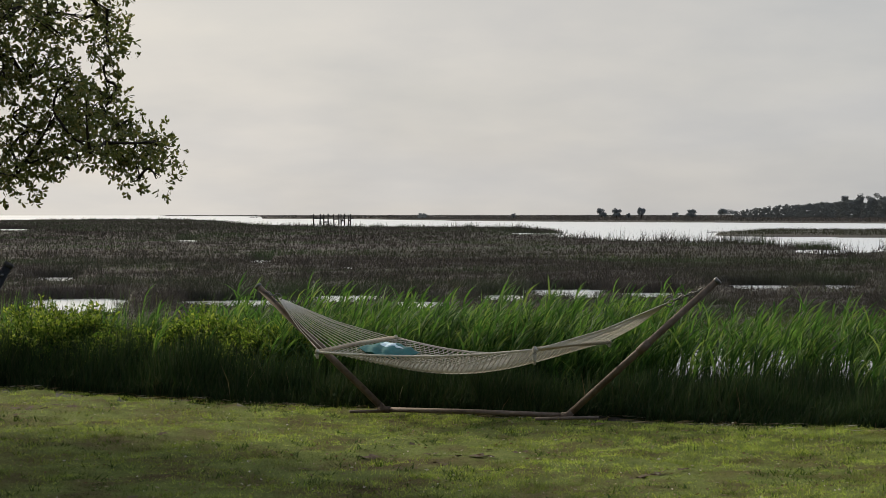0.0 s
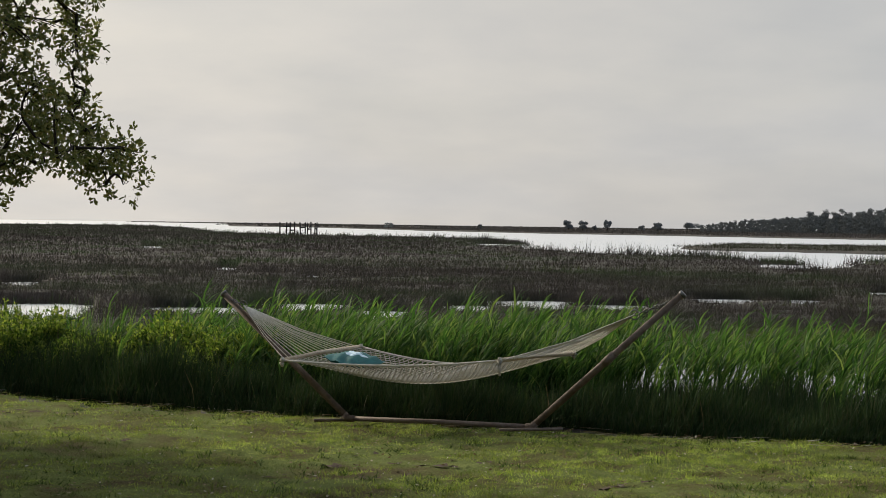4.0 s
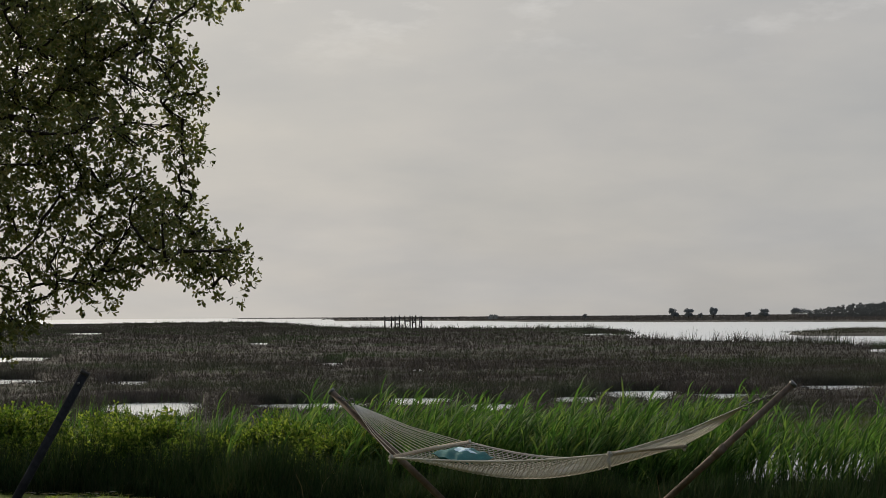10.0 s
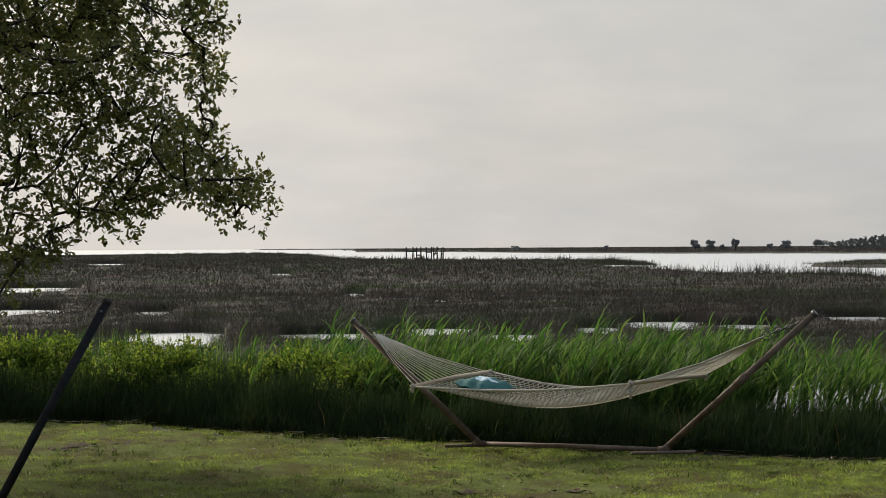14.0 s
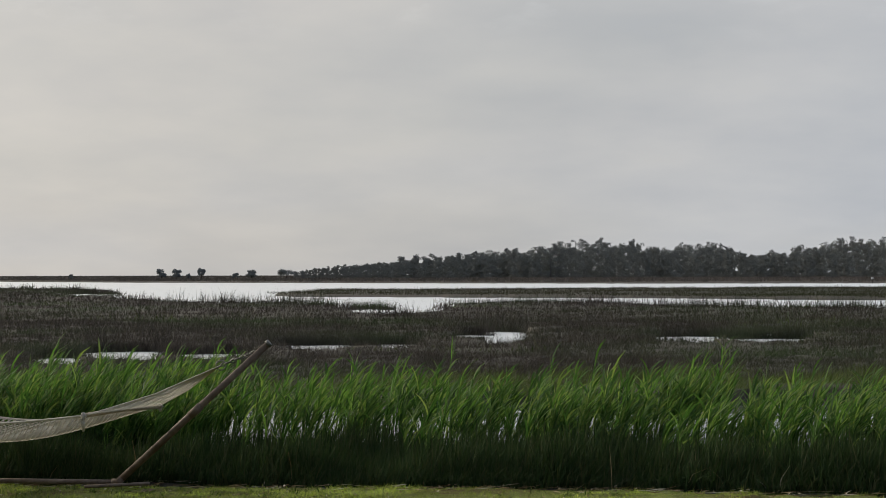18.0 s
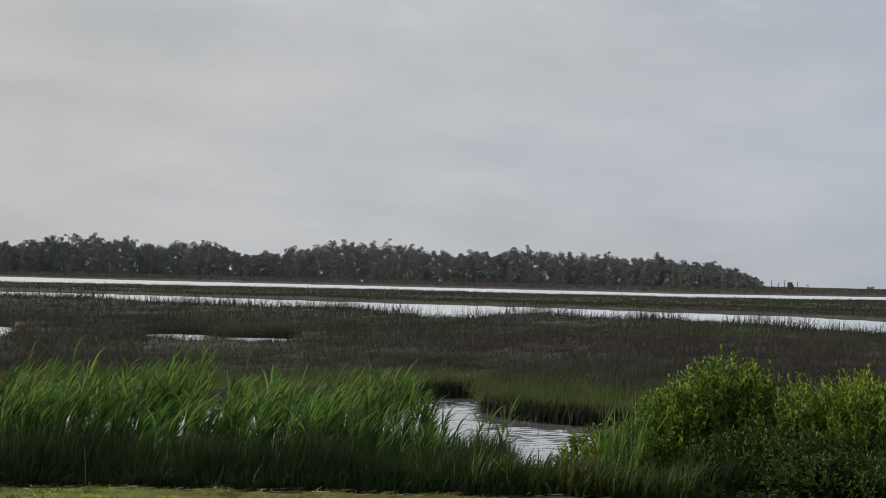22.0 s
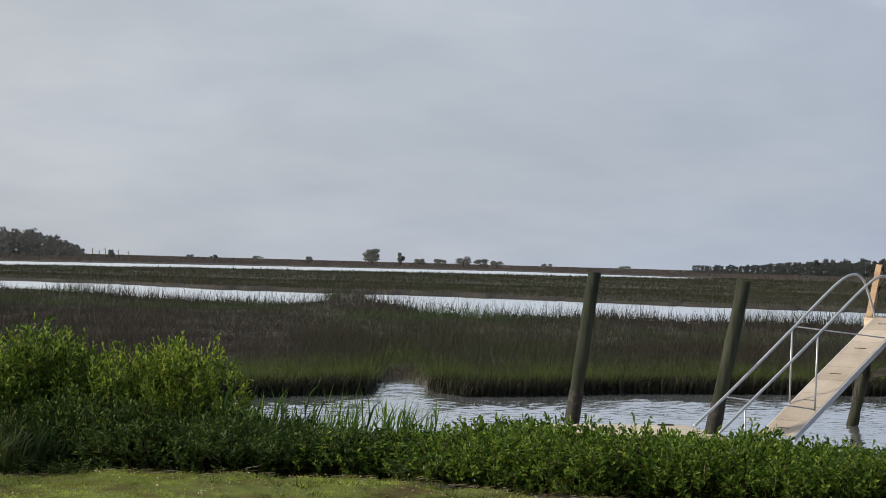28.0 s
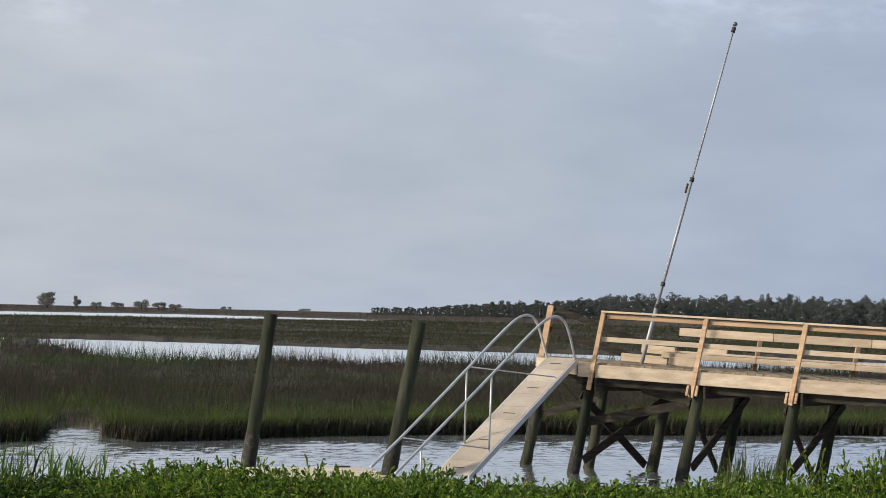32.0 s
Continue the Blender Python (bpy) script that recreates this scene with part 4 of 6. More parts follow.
# ---- lawn grass ----
def turf():
    s, lit = Soup(), Soup()
    n = 40000
    az = rng.uniform(-17, 54, n)
    e = table(LAWN_EDGE, az)
    r = np.sqrt(rng.uniform(0, 1, n) * (e ** 2 - 10.8 ** 2) + 10.8 ** 2)
    x, y = r * np.sin(np.radians(az)), r * np.cos(np.radians(az))
    # tufts of grass, thin over the worn and bare places
    worn = wob(x, y, 0.9, 3.0) + 0.6 * wob(x, y, 3.1, 1.0)
    # bare earth under the hammock stand
    worn = worn + 1.3 * np.exp(-((x - 0.3) / 1.0) ** 2 - ((y - 15.75 + 0.33 * (x - 0.3)) / 0.22) ** 2)
    keep = (worn < 0.55) | (rng.uniform(size=n) < 0.12)
    az, r, x, y = az[keep], r[keep], x[keep], y[keep]
    P = np.stack([x, y, ground_z(az, r) - 0.004], -1)
    h = rng.uniform(0.014, 0.044, len(P)) * (1 + 0.45 * wob(x, y, 1.4)) * (1 + 0.45 * wob(x, y, 5.0))
    B, H, W, lean = tufts(P, 8, rng.uniform(0.018, 0.045, len(P)), h, np.full(len(P), 0.0062), 0.05)
    lean[:, :2] += rng.normal(size=(len(B), 2)) * 0.010
    s.add(*blades(B, H, W, lean, 1))
    # darker weeds and unmown clumps
    k = 2600
    wa = rng.uniform(-17, 54, k)
    wr = 10.8 + (table(LAWN_EDGE, wa) - 10.8) * rng.uniform(0, 1, k)
    W0 = np.stack([wr * np.sin(np.radians(wa)), wr * np.cos(np.radians(wa)), ground_z(wa, wr) - 0.004], -1)
    W0 = W0[wob(W0[:, 0], W0[:, 1], 1.2, 8.0) > -0.1]
    wd = Soup()
    B, H, W, lean = tufts(W0, 12, rng.uniform(0.02, 0.05, len(W0)), rng.uniform(0.03, 0.07, len(W0)), np.full(len(W0), 0.010), 0.05)
    wd.add(*blades(B, H, W, lean + rng.normal(size=lean.shape) * (0.02, 0.02, 0), 1))
    tagged(new("lawn_weeds", wd.mesh("lawn_weeds", M_WEED)), "low dark weeds and unmown clumps in the lawn", "grass", kind="stuff")
    tagged(new("turf", s.mesh("turf", M_TURF)), "short uneven mown grass with thin yellowed patches", "grass", kind="stuff")
    m = 4200
    az = rng.uniform(-17, 54, m)
    r = 10.8 + (table(LAWN_EDGE, az) - 10.8) * rng.uniform(0, 1, m)
    P = np.stack([r * np.sin(np.radians(az)), r * np.cos(np.radians(az)), ground_z(az, r) + 0.025], -1)
    D = rng.normal(size=(m, 3))
    D[:, 2] = rng.uniform(0, 0.3, m)
    lit.add(*leaves(P, D, rng.uniform(0.012, 0.035, m), rng.uniform(0.007, 0.016, m)))
    # straw washed up along the edge of the lawn
    m = 1300
    az = rng.uniform(-16, 54, m)
    r = table(LAWN_EDGE, az) + rng.normal(size=m) * 0.14
    P = np.stack([r * np.sin(np.radians(az)), r * np.cos(np.radians(az)), ground_z(az, r) + 0.012], -1)
    D = np.zeros((m, 3))
    D[:, 0], D[:, 1] = 1 + rng.normal(size=m) * 0.4, rng.normal(size=m) * 0.5 - 0.3
    D[:, 2] = rng.uniform(-0.02, 0.15, m)
    lit.add(*leaves(P, D, rng.uniform(0.06, 0.2, m), rng.uniform(0.004, 0.008, m)))
    tagged(new("leaf_litter", lit.mesh("leaf_litter", M_LITTER)), "fallen leaves and washed-up straw on the lawn", "litter", kind="stuff")


turf()


def bare_soil():
    """Worn earth showing through the lawn, lowest where people step."""
    g = np.arange(-4.2, 4.2, 0.035)
    h = np.arange(10.9, 17.2, 0.035)
    X, Y = np.meshgrid(g, h, indexing="ij")
    X, Y = X + 0.012 * wob(X, Y, 37.0, 1.0), Y + 0.012 * wob(X, Y, 41.0, 2.0)
    worn = wob(X, Y, 0.9, 3.0) + 0.6 * wob(X, Y, 3.1, 1.0) + 0.35 * wob(X, Y, 9.0, 4.0) + 0.25 * wob(X, Y, 23.0, 2.0)
    worn = worn + 1.5 * np.exp(-((X - 0.3) / 1.0) ** 2 - ((Y - 15.75 + 0.33 * (X - 0.3)) / 0.16) ** 2)
    A, R = np.degrees(np.arctan2(X, Y)), np.hypot(X, Y)
    V = np.stack([X, Y, ground_z(A, R) + 0.014 + 0.008 * wob(X, Y, 31.0, 3.0)], -1).reshape(-1, 3)
    bare = ((worn + 0.4 * rng.normal(size=worn.shape) > 0.95) & (R < table(LAWN_EDGE, A) - 0.1)).ravel()
    na, nr = len(g), len(h)
    i = (np.arange(na - 1)[:, None] * nr + np.arange(nr - 1)[None]).ravel()
    Q = np.stack([i, i + 1, i + nr + 1, i + nr], -1)[:, ::-1]
    Q = Q[bare[Q].all(1)]
    used, inv = np.unique(Q, return_inverse=True)
    tagged(new("bare_soil", np_mesh("bare_soil", V[used], inv.reshape(-1, 4), M_SOIL, True)), "patches of worn brown earth in the lawn", "soil", kind="stuff")


bare_soil()


# ---- shrubs ----
def shrub_meshes(name, rx, ry, h, sprigs, leaf, mat, stems=14, per=14, skirt=0.25):
    """Stems and leaf crown of one shrub, with its foot at the origin."""
    st, cr = Soup(), Soup()
    lumps = [(rng.normal(size=3) * (0.5 * rx, 0.4 * ry, 0), rng.uniform(0.34, 0.76)) for _ in range(10)]
    pts = []
    while len(pts) < sprigs:
        c, q = lumps[rng.integers(len(lumps))]
        u = rng.normal(size=3)
        u /= np.linalg.norm(u)
        u[2] = abs(u[2]) if rng.uniform() < 0.5 else u[2]
        k = rng.uniform(0.55, 1.05) ** 0.5
        p = np.array([c[0] + u[0] * rx * q * k * 1.25, c[1] + u[1] * ry * q * k, h * (0.42 + 0.55 * q * u[2] * k * 1.35)])
        if p[2] > skirt * h * rng.uniform(-0.3, 1.0):
            pts.append(p)
    pts = np.array(pts)
    for _ in range(stems):
        a = pts[rng.integers(len(pts))]
        b = np.array([rng.normal() * rx * 0.22, rng.normal() * ry * 0.22, -0.15])
        m = (a + b) / 2 + rng.normal(size=3) * 0.05
        st.add(*tube([b, m, a], [0.012, 0.009, 0.003], 4, False))
    out = pts - np.array([0, 0, h * 0.15])
    out /= np.linalg.norm(out, axis=1, keepdims=True)
    D = out * 0.5 + np.array([0.12, 0, 0.85]) + rng.normal(size=out.shape) * 0.25
    D /= np.linalg.norm(D, axis=1, keepdims=True)
    length = rng.uniform(0.10, 0.20, len(pts))
    B = np.repeat(pts, per, 0) + np.repeat(D * length[:, None], per, 0) * np.tile(np.linspace(0, 1, per), len(pts))[:, None]
    LD = np.repeat(D, per, 0) * 0.75 + rng.normal(size=B.shape) * 0.55
    cr.add(*oval_leaves(B, LD, rng.uniform(0.55, 1.05, len(B)) * leaf, rng.uniform(0.26, 0.38, len(B)) * leaf))
    V, T = blades(pts, length, np.full(len(pts), 0.005), D * 0.02, 1)
    st.add(V, T)
    return st.mesh(name + "_stems", M_STEM), cr.mesh(name + "_crown", mat)


def put_shrub(meshes, at, turn, scale, label, group=""):
    root = thing("shrub", at, label, "shrub", group)
    root.rotation_euler = (0, 0, turn)
    root.scale = scale
    a = new("branchwork", meshes[0])
    a.parent = root
    a["kind"] = "stuff"
    b = new("crown", meshes[1])
    b.parent = root
    return root


def gz(x, y):
    return float(ground_z(np.array([math.degrees(math.atan2(x, y))]), np.array([math.hypot(x, y)]))[0])


def shrubs():
    big = shrub_meshes("tall_shrub", 0.66, 0.56, 1.5, 2000, 0.065, M_SHRUB, 40)
    mid = shrub_meshes("round_shrub", 0.64, 0.52, 1.25, 1500, 0.060, M_SHRUB_WARM, 40)
    x, y = 10.50, 14.0
    put_shrub(big, (x, y, gz(x, y)), 0.4, (1, 1, (0.93 - gz(x, y)) / 1.42), "tall rounded green marsh shrub at the lawn's edge")
    x, y = 11.45, 13.05
    put_shrub(mid, (x, y, gz(x, y)), 1.1, (1, 1, (0.87 - gz(x, y)) / 1.18), "rounded yellow-green marsh shrub beside the taller one")
    x, y = 9.45, 14.0
    put_shrub(big, (x, y, gz(x, y)), 2.1, (0.62, 0.7, (0.42 - gz(x, y)) / 1.42), "smaller green shrub at the side of the tall one")
    left = shrub_meshes("marsh_elder", 0.55, 0.55, 1.2, 1100, 0.062, M_SHRUB_WARM, 20)
    for x, y, top, s, t in ((-5.35, 20.1, 0.84, 1.15, 0.0), (-6.5, 20.4, 0.72, 1.1, 2.0), (-4.55, 19.9, 0.54, 0.9, 4.1), (-3.75, 19.8, 0.78, 1.1, 1.2), (-3.1, 19.5, 0.58, 0.95, 2.9), (-2.45, 19.2, 0.72, 1.05, 5.2), (-1.8, 18.9, 0.66, 0.9, 3.3), (-5.2, 19.7, 0.55, 0.9, 5.9), (-1.2, 18.7, 0.50, 0.8, 0.7)):
        put_shrub(left, (x, y, gz(x, y)), t, (s, s, (top - gz(x, y)) / 1.15), "bushy yellow-green marsh shrub behind the lawn", "shrubs behind the lawn")
    low = [shrub_meshes("hedge_shrub", 0.42, 0.40, 0.62, 420, 0.062, M_HEDGE, 14, 12, 0.1) for _ in range(3)]
    # the same low shrubs in the leaf colour that carries shade
    dim = [shrub_meshes("foot_shrub", 0.42, 0.40, 0.62, 420, 0.062, M_SHRUB_SHADE, 14, 12, 0.1) for _ in range(2)]
    az, k = 40.6, 0
    while az < 72:
        a = az + rng.normal() * 0.15
        r = float(table(LAWN_EDGE, a)) + 0.55 + 0.25 * rng.uniform()
        for row in range(2):
            p = polar(a + 0.6 * row, r + 0.55 * row)
            top = (0.33 if a > 49 else 0.24) + 0.03 * rng.normal()
            g = gz(p.x, p.y)
            if a < 43.5:
                top += 0.04
            # the shade-coloured copy stands at the left end of the hedge
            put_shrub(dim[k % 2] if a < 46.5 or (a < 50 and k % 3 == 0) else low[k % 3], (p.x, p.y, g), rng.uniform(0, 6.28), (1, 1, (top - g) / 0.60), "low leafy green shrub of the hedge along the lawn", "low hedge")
            k += 1
        az += 1.35
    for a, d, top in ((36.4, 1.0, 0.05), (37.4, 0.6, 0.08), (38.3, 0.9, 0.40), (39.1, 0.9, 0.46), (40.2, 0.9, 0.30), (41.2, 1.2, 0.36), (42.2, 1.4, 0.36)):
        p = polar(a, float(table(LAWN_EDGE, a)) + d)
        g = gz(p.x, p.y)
        put_shrub(dim[k % 2], (p.x, p.y, g), 1.3 * k, (1, 1, (top - g) / 0.60), "low leafy growth at the foot of the marsh shrubs, shade in its colour", "low hedge")
        k += 1
    for x, y, top in ((15.55, 5.55, 0.42), (15.7, 5.0, 0.56), (15.3, 6.1, 0.32)):
        put_shrub(low[k % 3], (x, y, gz(x, y)), k, (1.1, 1.1, (top - gz(x, y)) / 0.60), "taller leafy shrub at the end of the hedge", "low hedge")
        k += 1


shrubs()


# ---- oak ----
def oak():
    root = thing("oak_tree", polar(-27, 12.8), "live oak with small dark leaves over the lawn", "tree")
    base = np.array(root.location)
    limbs, tw, cr = Soup(), Soup(), Soup()
    trunk = np.array([[0, 0, -0.2], [0.05, 0.02, 0.6], [0.15, -0.05, 1.6], [0.1, 0.05, 2.8], [0.0, 0.1, 4.2], [-0.1, 0.0, 6.0]])
    # leafy sprays towards the lawn: bearing, height angle, radius
    crest = [(-8.0, 9.7, 0.06), (-8.4, 9.6, 0.06), (-8.9, 9.5, 0.06), (-9.3, 9.2, 0.06), (-9.6, 9.6, 0.08), (-10.2, 9.4, 0.11), (-10.0, 8.7, 0.06), (-10.1, 8.1, 0.07),
             (-10.0, 7.6, 0.05), (-10.7, 8.7, 0.13), (-11.4, 9.3, 0.14), (-12.2, 9.0, 0.16), (-12.9, 9.3, 0.14), (-10.7, 7.9, 0.09), (-11.3, 8.0, 0.13), (-12.2, 7.8, 0.16),
             (-12.9, 8.0, 0.14), (-10.1, 7.2, 0.03), (-9.6, 7.6, 0.03), (-9.5, 7.2, 0.03), (-9.2, 6.7, 0.04), (-9.6, 6.6, 0.06), (-10.0, 6.7, 0.05), (-10.7, 6.7, 0.08),
             (-11.5, 6.9, 0.13), (-12.3, 6.7, 0.14), (-13.0, 6.7, 0.14), (-13.8, 6.3, 0.14), (-14.8, 6.7, 0.16), (-15.5, 6.3, 0.14), (-14.5, 5.5, 0.11)]
    shoulder = [(-15.4, 5.3, 0.13), (-13.5, 4.9, 0.09), (-14.1, 4.5, 0.09), (-15.0, 4.5, 0.11), (-15.6, 4.0, 0.11), (-14.3, 3.7, 0.10), (-13.5, 3.8, 0.08), (-15.0, 3.4, 0.11),
                (-14.0, 2.9, 0.09), (-14.8, 2.6, 0.11), (-15.5, 2.7, 0.10), (-13.3, 2.4, 0.10), (-12.8, 1.9, 0.08), (-13.8, 1.7, 0.09), (-14.5, 1.6, 0.07), (-12.3, 2.1, 0.06),
                (-12.0, 1.2, 0.04), (-12.5, 1.2, 0.06), (-13.2, 1.0, 0.06), (-13.8, 0.7, 0.06), (-14.8, 0.8, 0.06), (-15.4, 1.7, 0.08), (-15.5, 0.8, 0.06), (-12.4, 0.6, 0.04),
                (-14.3, 0.3, 0.04), (-15.1, 0.1, 0.04), (-9.5, 5.4, 0.09), (-9.9, 4.9, 0.08), (-10.3, 5.6, 0.10), (-9.6, 5.9, 0.08), (-9.8, 4.4, 0.03)]
    fringe = [(-10.9, 5.1, 0.13), (-11.3, 5.7, 0.14), (-12.0, 5.2, 0.16), (-12.6, 5.7, 0.14), (-9.7, 3.3, 0.06), (-10.1, 3.1, 0.06), (-10.3, 3.6, 0.06), (-10.5, 3.1, 0.08),
              (-9.9, 3.8, 0.04), (-11.0, 3.8, 0.10), (-10.9, 3.1, 0.11), (-11.4, 4.3, 0.13), (-12.0, 4.1, 0.14), (-12.6, 4.4, 0.13), (-10.2, 2.6, 0.08), (-9.6, 2.6, 0.06),
              (-9.3, 2.3, 0.05), (-10.7, 2.5, 0.09), (-11.4, 2.8, 0.13), (-12.0, 3.1, 0.11), (-11.8, 2.3, 0.11), (-9.0, 1.9, 0.06), (-8.5, 2.0, 0.06), (-8.2, 1.9, 0.05),
              (-8.1, 1.3, 0.04), (-8.6, 1.4, 0.06), (-9.1, 1.2, 0.06), (-8.9, 0.7, 0.03), (-8.4, 0.7, 0.02), (-9.5, 1.7, 0.06), (-10.0, 2.0, 0.08)]
    drooping = [(-10.4, 1.7, 0.07), (-10.0, 1.3, 0.05), (-10.8, 1.5, 0.04), (-11.3, 1.4, 0.04), (-11.7, 1.6, 0.07), (-12.2, 1.3, 0.06), (-12.0, 0.8, 0.03), (-12.6, 0.8, 0.03)]
    top_fill = [(-13.8, 7.6, 0.14), (-14.6, 8.2, 0.16), (-15.4, 7.6, 0.15), (-14.2, 9.2, 0.16), (-15.2, 9.6, 0.16), (-13.4, 8.6, 0.13), (-15.8, 6.4, 0.13), (-16.2, 8.6, 0.2), (-15.7, -0.3, 0.05), (-15.2, -0.5, 0.05),
                (-15.9, -0.9, 0.05), (-14.7, -0.2, 0.05), (-15.5, 0.3, 0.06), (-15.9, -1.5, 0.03), (-14.4, 0.0, 0.04), (-13.9, 5.4, 0.1), (-13.0, 7.3, 0.12), (-13.1, 5.0, 0.1), (-12.9, 3.9, 0.1), (-13.2, 3.2, 0.08)]
    clusters = [(az - (0.3 if el > 5.0 and az > -11.5 else 0.1 if az > -9.2 else 0.0), el + (0.35 if el < 1.6 and az > -13.2 else 0.1), 12.2 + 0.35 * rng.normal(), rad) for az, el, rad in crest + shoulder + fringe + drooping + top_fill]
    # fuller masses behind and above, some added for shade: bearing, height angle, distance, radius
    clusters += [(-17.2, 10.2, 12.8, 0.7), (-19.0, 2.0, 12.6, 0.45), (-21.5, 5.2, 12.4, 0.8), (-21.5, 9.4, 13.0, 0.8), (-24.0, 12.5, 12.8, 1.0), (-18.0, 14.5, 12.6, 0.9), (-13.5, 15.0, 12.6, 0.8),
                 (-10.4, 11.4, 12.6, 0.5), (-13.2, 11.6, 12.4, 0.6), (-28.0, 9.0, 12.2, 1.1), (-31.0, 5.0, 12.6, 1.1), (-26.0, 18.0, 12.8, 1.2), (-20.0, 20.0, 12.8, 1.1), (-33.0, 14.0, 13.0, 1.2),
                 # most from here on lie out of view, added to shade the lawn
                 (-24.0, 15.0, 10.8, 1.0), (-19.0, 12.0, 11.2, 0.8), (-22.0, 4.0, 16.0, 1.1), (-22.0, 8.0, 17.0, 1.2), (-24.0, 5.0, 18.0, 1.2), (-22.5, 12.0, 16.0, 1.2), (-25.0, 8.0, 16.0, 1.3),
                 (-24.0, 14.0, 16.5, 1.3), (-29.0, 10.0, 16.0, 1.3), (-23.0, 6.0, 14.4, 1.0), (-21.5, 2.5, 15.0, 0.9),
                 (-23.2, 6.5, 20.3, 1.2), (-24.5, 8.5, 21.0, 1.2), (-22.8, 5.0, 19.4, 1.0), (-26.0, 7.0, 22.0, 1.2), (-23.8, 10.5, 20.0, 1.2), (-21.8, 7.6, 18.6, 0.9), (-26.5, 11.0, 20.0, 1.2), (-20.6, 4.2, 18.8, 0.9), (-24.2, 6.2, 21.8, 1.2), (-25.4, 9.6, 22.6, 1.2)]
    # dense inner boughs behind the sprays
    clusters += [(az, el, 13.6 + 0.3 * rng.normal(), 0.26) for az, el in ((-15.6, 9.6), (-14.5, 9.3), (-15.2, 8.4), (-13.9, 8.2), (-15.7, 7.3), (-14.6, 7.0), (-13.5, 9.3), (-13.2, 7.2), (-15.2, 5.8), (-14.0, 5.6), (-15.7, 4.6), (-12.8, 6.2), (-12.6, 8.4))]
    # main limbs rise out of the trunk; each cluster hangs from the nearest limb
    mains = []
    for az, el, d in ((-14.5, 6.0, 12.4), (-15.5, 2.0, 12.3), (-14.0, 12.0, 12.5), (-21.0, 17.0, 12.6), (-31.0, 8.0, 12.5), (-23.0, 12.0, 11.2), (-23.6, 7.5, 19.0)):
        c = np.array(polar(az, d, 1.7 + d * math.tan(radians(el)))) - base
        start = trunk[2 if el < 5 else 3 if el < 10 else 4]
        bow = (start + c) / 2 + np.array([0, 0, 0.35])
        t = np.linspace(0, 1, 9)[:, None]
        line = start * (1 - t) ** 2 + 2 * bow * t * (1 - t) + c * t ** 2 + rng.normal(size=(9, 3)) * 0.04
        line[0] = start
        mains.append(line)
        part("limb", tube_mesh("limb", line, np.linspace(0.11, 0.018, 9), M_BARK, 8), M_BARK, root)
    # each spray grows from the nearest wood already there
    nodes = [p for m in mains for p in m[2:]]
    pts, dirs, sizes = [], [], []
    placed = [(np.array(polar(az, d, 1.7 + d * math.tan(radians(el)))) - base, rad, 0.82 if az > -12.2 or el < 2.6 else 1.08) for az, el, d, rad in clusters]
    placed.sort(key=lambda q: min(np.linalg.norm(q[0] - p) for p in nodes[:40]))
    for c, rad, full in placed:
        start = min(nodes, key=lambda p: np.linalg.norm(p - c) + 0.5 * max(p[0] - c[0], 0))
        bow = (start + c) / 2 + rng.normal(size=3) * 0.08
        t = np.linspace(0, 1, 6)[:, None]
        line = start * (1 - t) ** 2 + 2 * bow * t * (1 - t) + c * t ** 2
        nodes += [line[3], line[5]]
        limbs.add(*tube(line, np.linspace(0.011, 0.004, 6), 5, False))
        # leafy shoots gathered in small tufts, with gaps between them
        tufts_n = int(3 + 46 * rad if rad < 0.2 else 6 + (80 if rad < 0.75 else 110) * min(rad, 0.9) ** 1.5)
        tufts_n = max(2, round(tufts_n * full)) if rad < 0.4 else tufts_n
        u = rng.normal(size=(tufts_n, 3))
        u /= np.linalg.norm(u, axis=1, keepdims=True)
        hub = c + u * rad * 0.8 * (rng.uniform(0.05, 1.0, tufts_n) ** 0.4)[:, None] * np.array([1.0, 1.0, 0.9])
        m = 6
        v = rng.normal(size=(tufts_n * m, 3)) * 0.042
        q = np.repeat(hub, m, 0) + v
        pts.append(q)
        # larger leaves make the unseen masses throw a denser shade
        sizes.append(np.full(len(q), 2.4 if rad >= 0.9 else 1.0))
        dirs.append(np.repeat(u, m, 0) * 0.4 + v * 9 + np.array([0.1, 0, -0.1]) + rng.normal(size=v.shape) * 0.3)
        for j in range(tufts_n):
            tw.add(*tube([line[rng.integers(2, 6)], (c + hub[j]) / 2 + rng.normal(size=3) * 0.03, hub[j]], [0.004, 0.003, 0.002], 3, False))
    pts, dirs = np.concatenate(pts), np.concatenate(dirs)
    grow = np.repeat(np.concatenate(sizes), 6)
    dirs /= np.linalg.norm(dirs, axis=1, keepdims=True)
    per = 6
    L = rng.uniform(0.035, 0.075, len(pts))
    B = np.repeat(pts, per, 0) + np.repeat(dirs * L[:, None], per, 0) * np.tile(np.linspace(0.55, 1, per), len(pts))[:, None]
    LD = np.repeat(dirs, per, 0) * 0.5 + rng.normal(size=B.shape) * 0.8
    cr.add(*oval_leaves(B, LD, grow * rng.uniform(0.028, 0.050, len(B)), grow * rng.uniform(0.015, 0.023, len(B))))
    V, T = blades(pts, L * 0 + 0.004, np.full(len(pts), 0.003), dirs * L[:, None], 1)
    tw.add(V, T)
    tm = tube_mesh("trunk", trunk, [0.34, 0.26, 0.23, 0.20, 0.15, 0.07], M_BARK, 14)
    part("trunk", tm, M_BARK, root)
    part("branchwork", limbs.mesh("branchwork", M_BARK, True), M_BARK, root)["kind"] = "stuff"
    part("twig_mass", tw.mesh("twig_mass", M_BARK), M_BARK, root)["kind"] = "stuff"
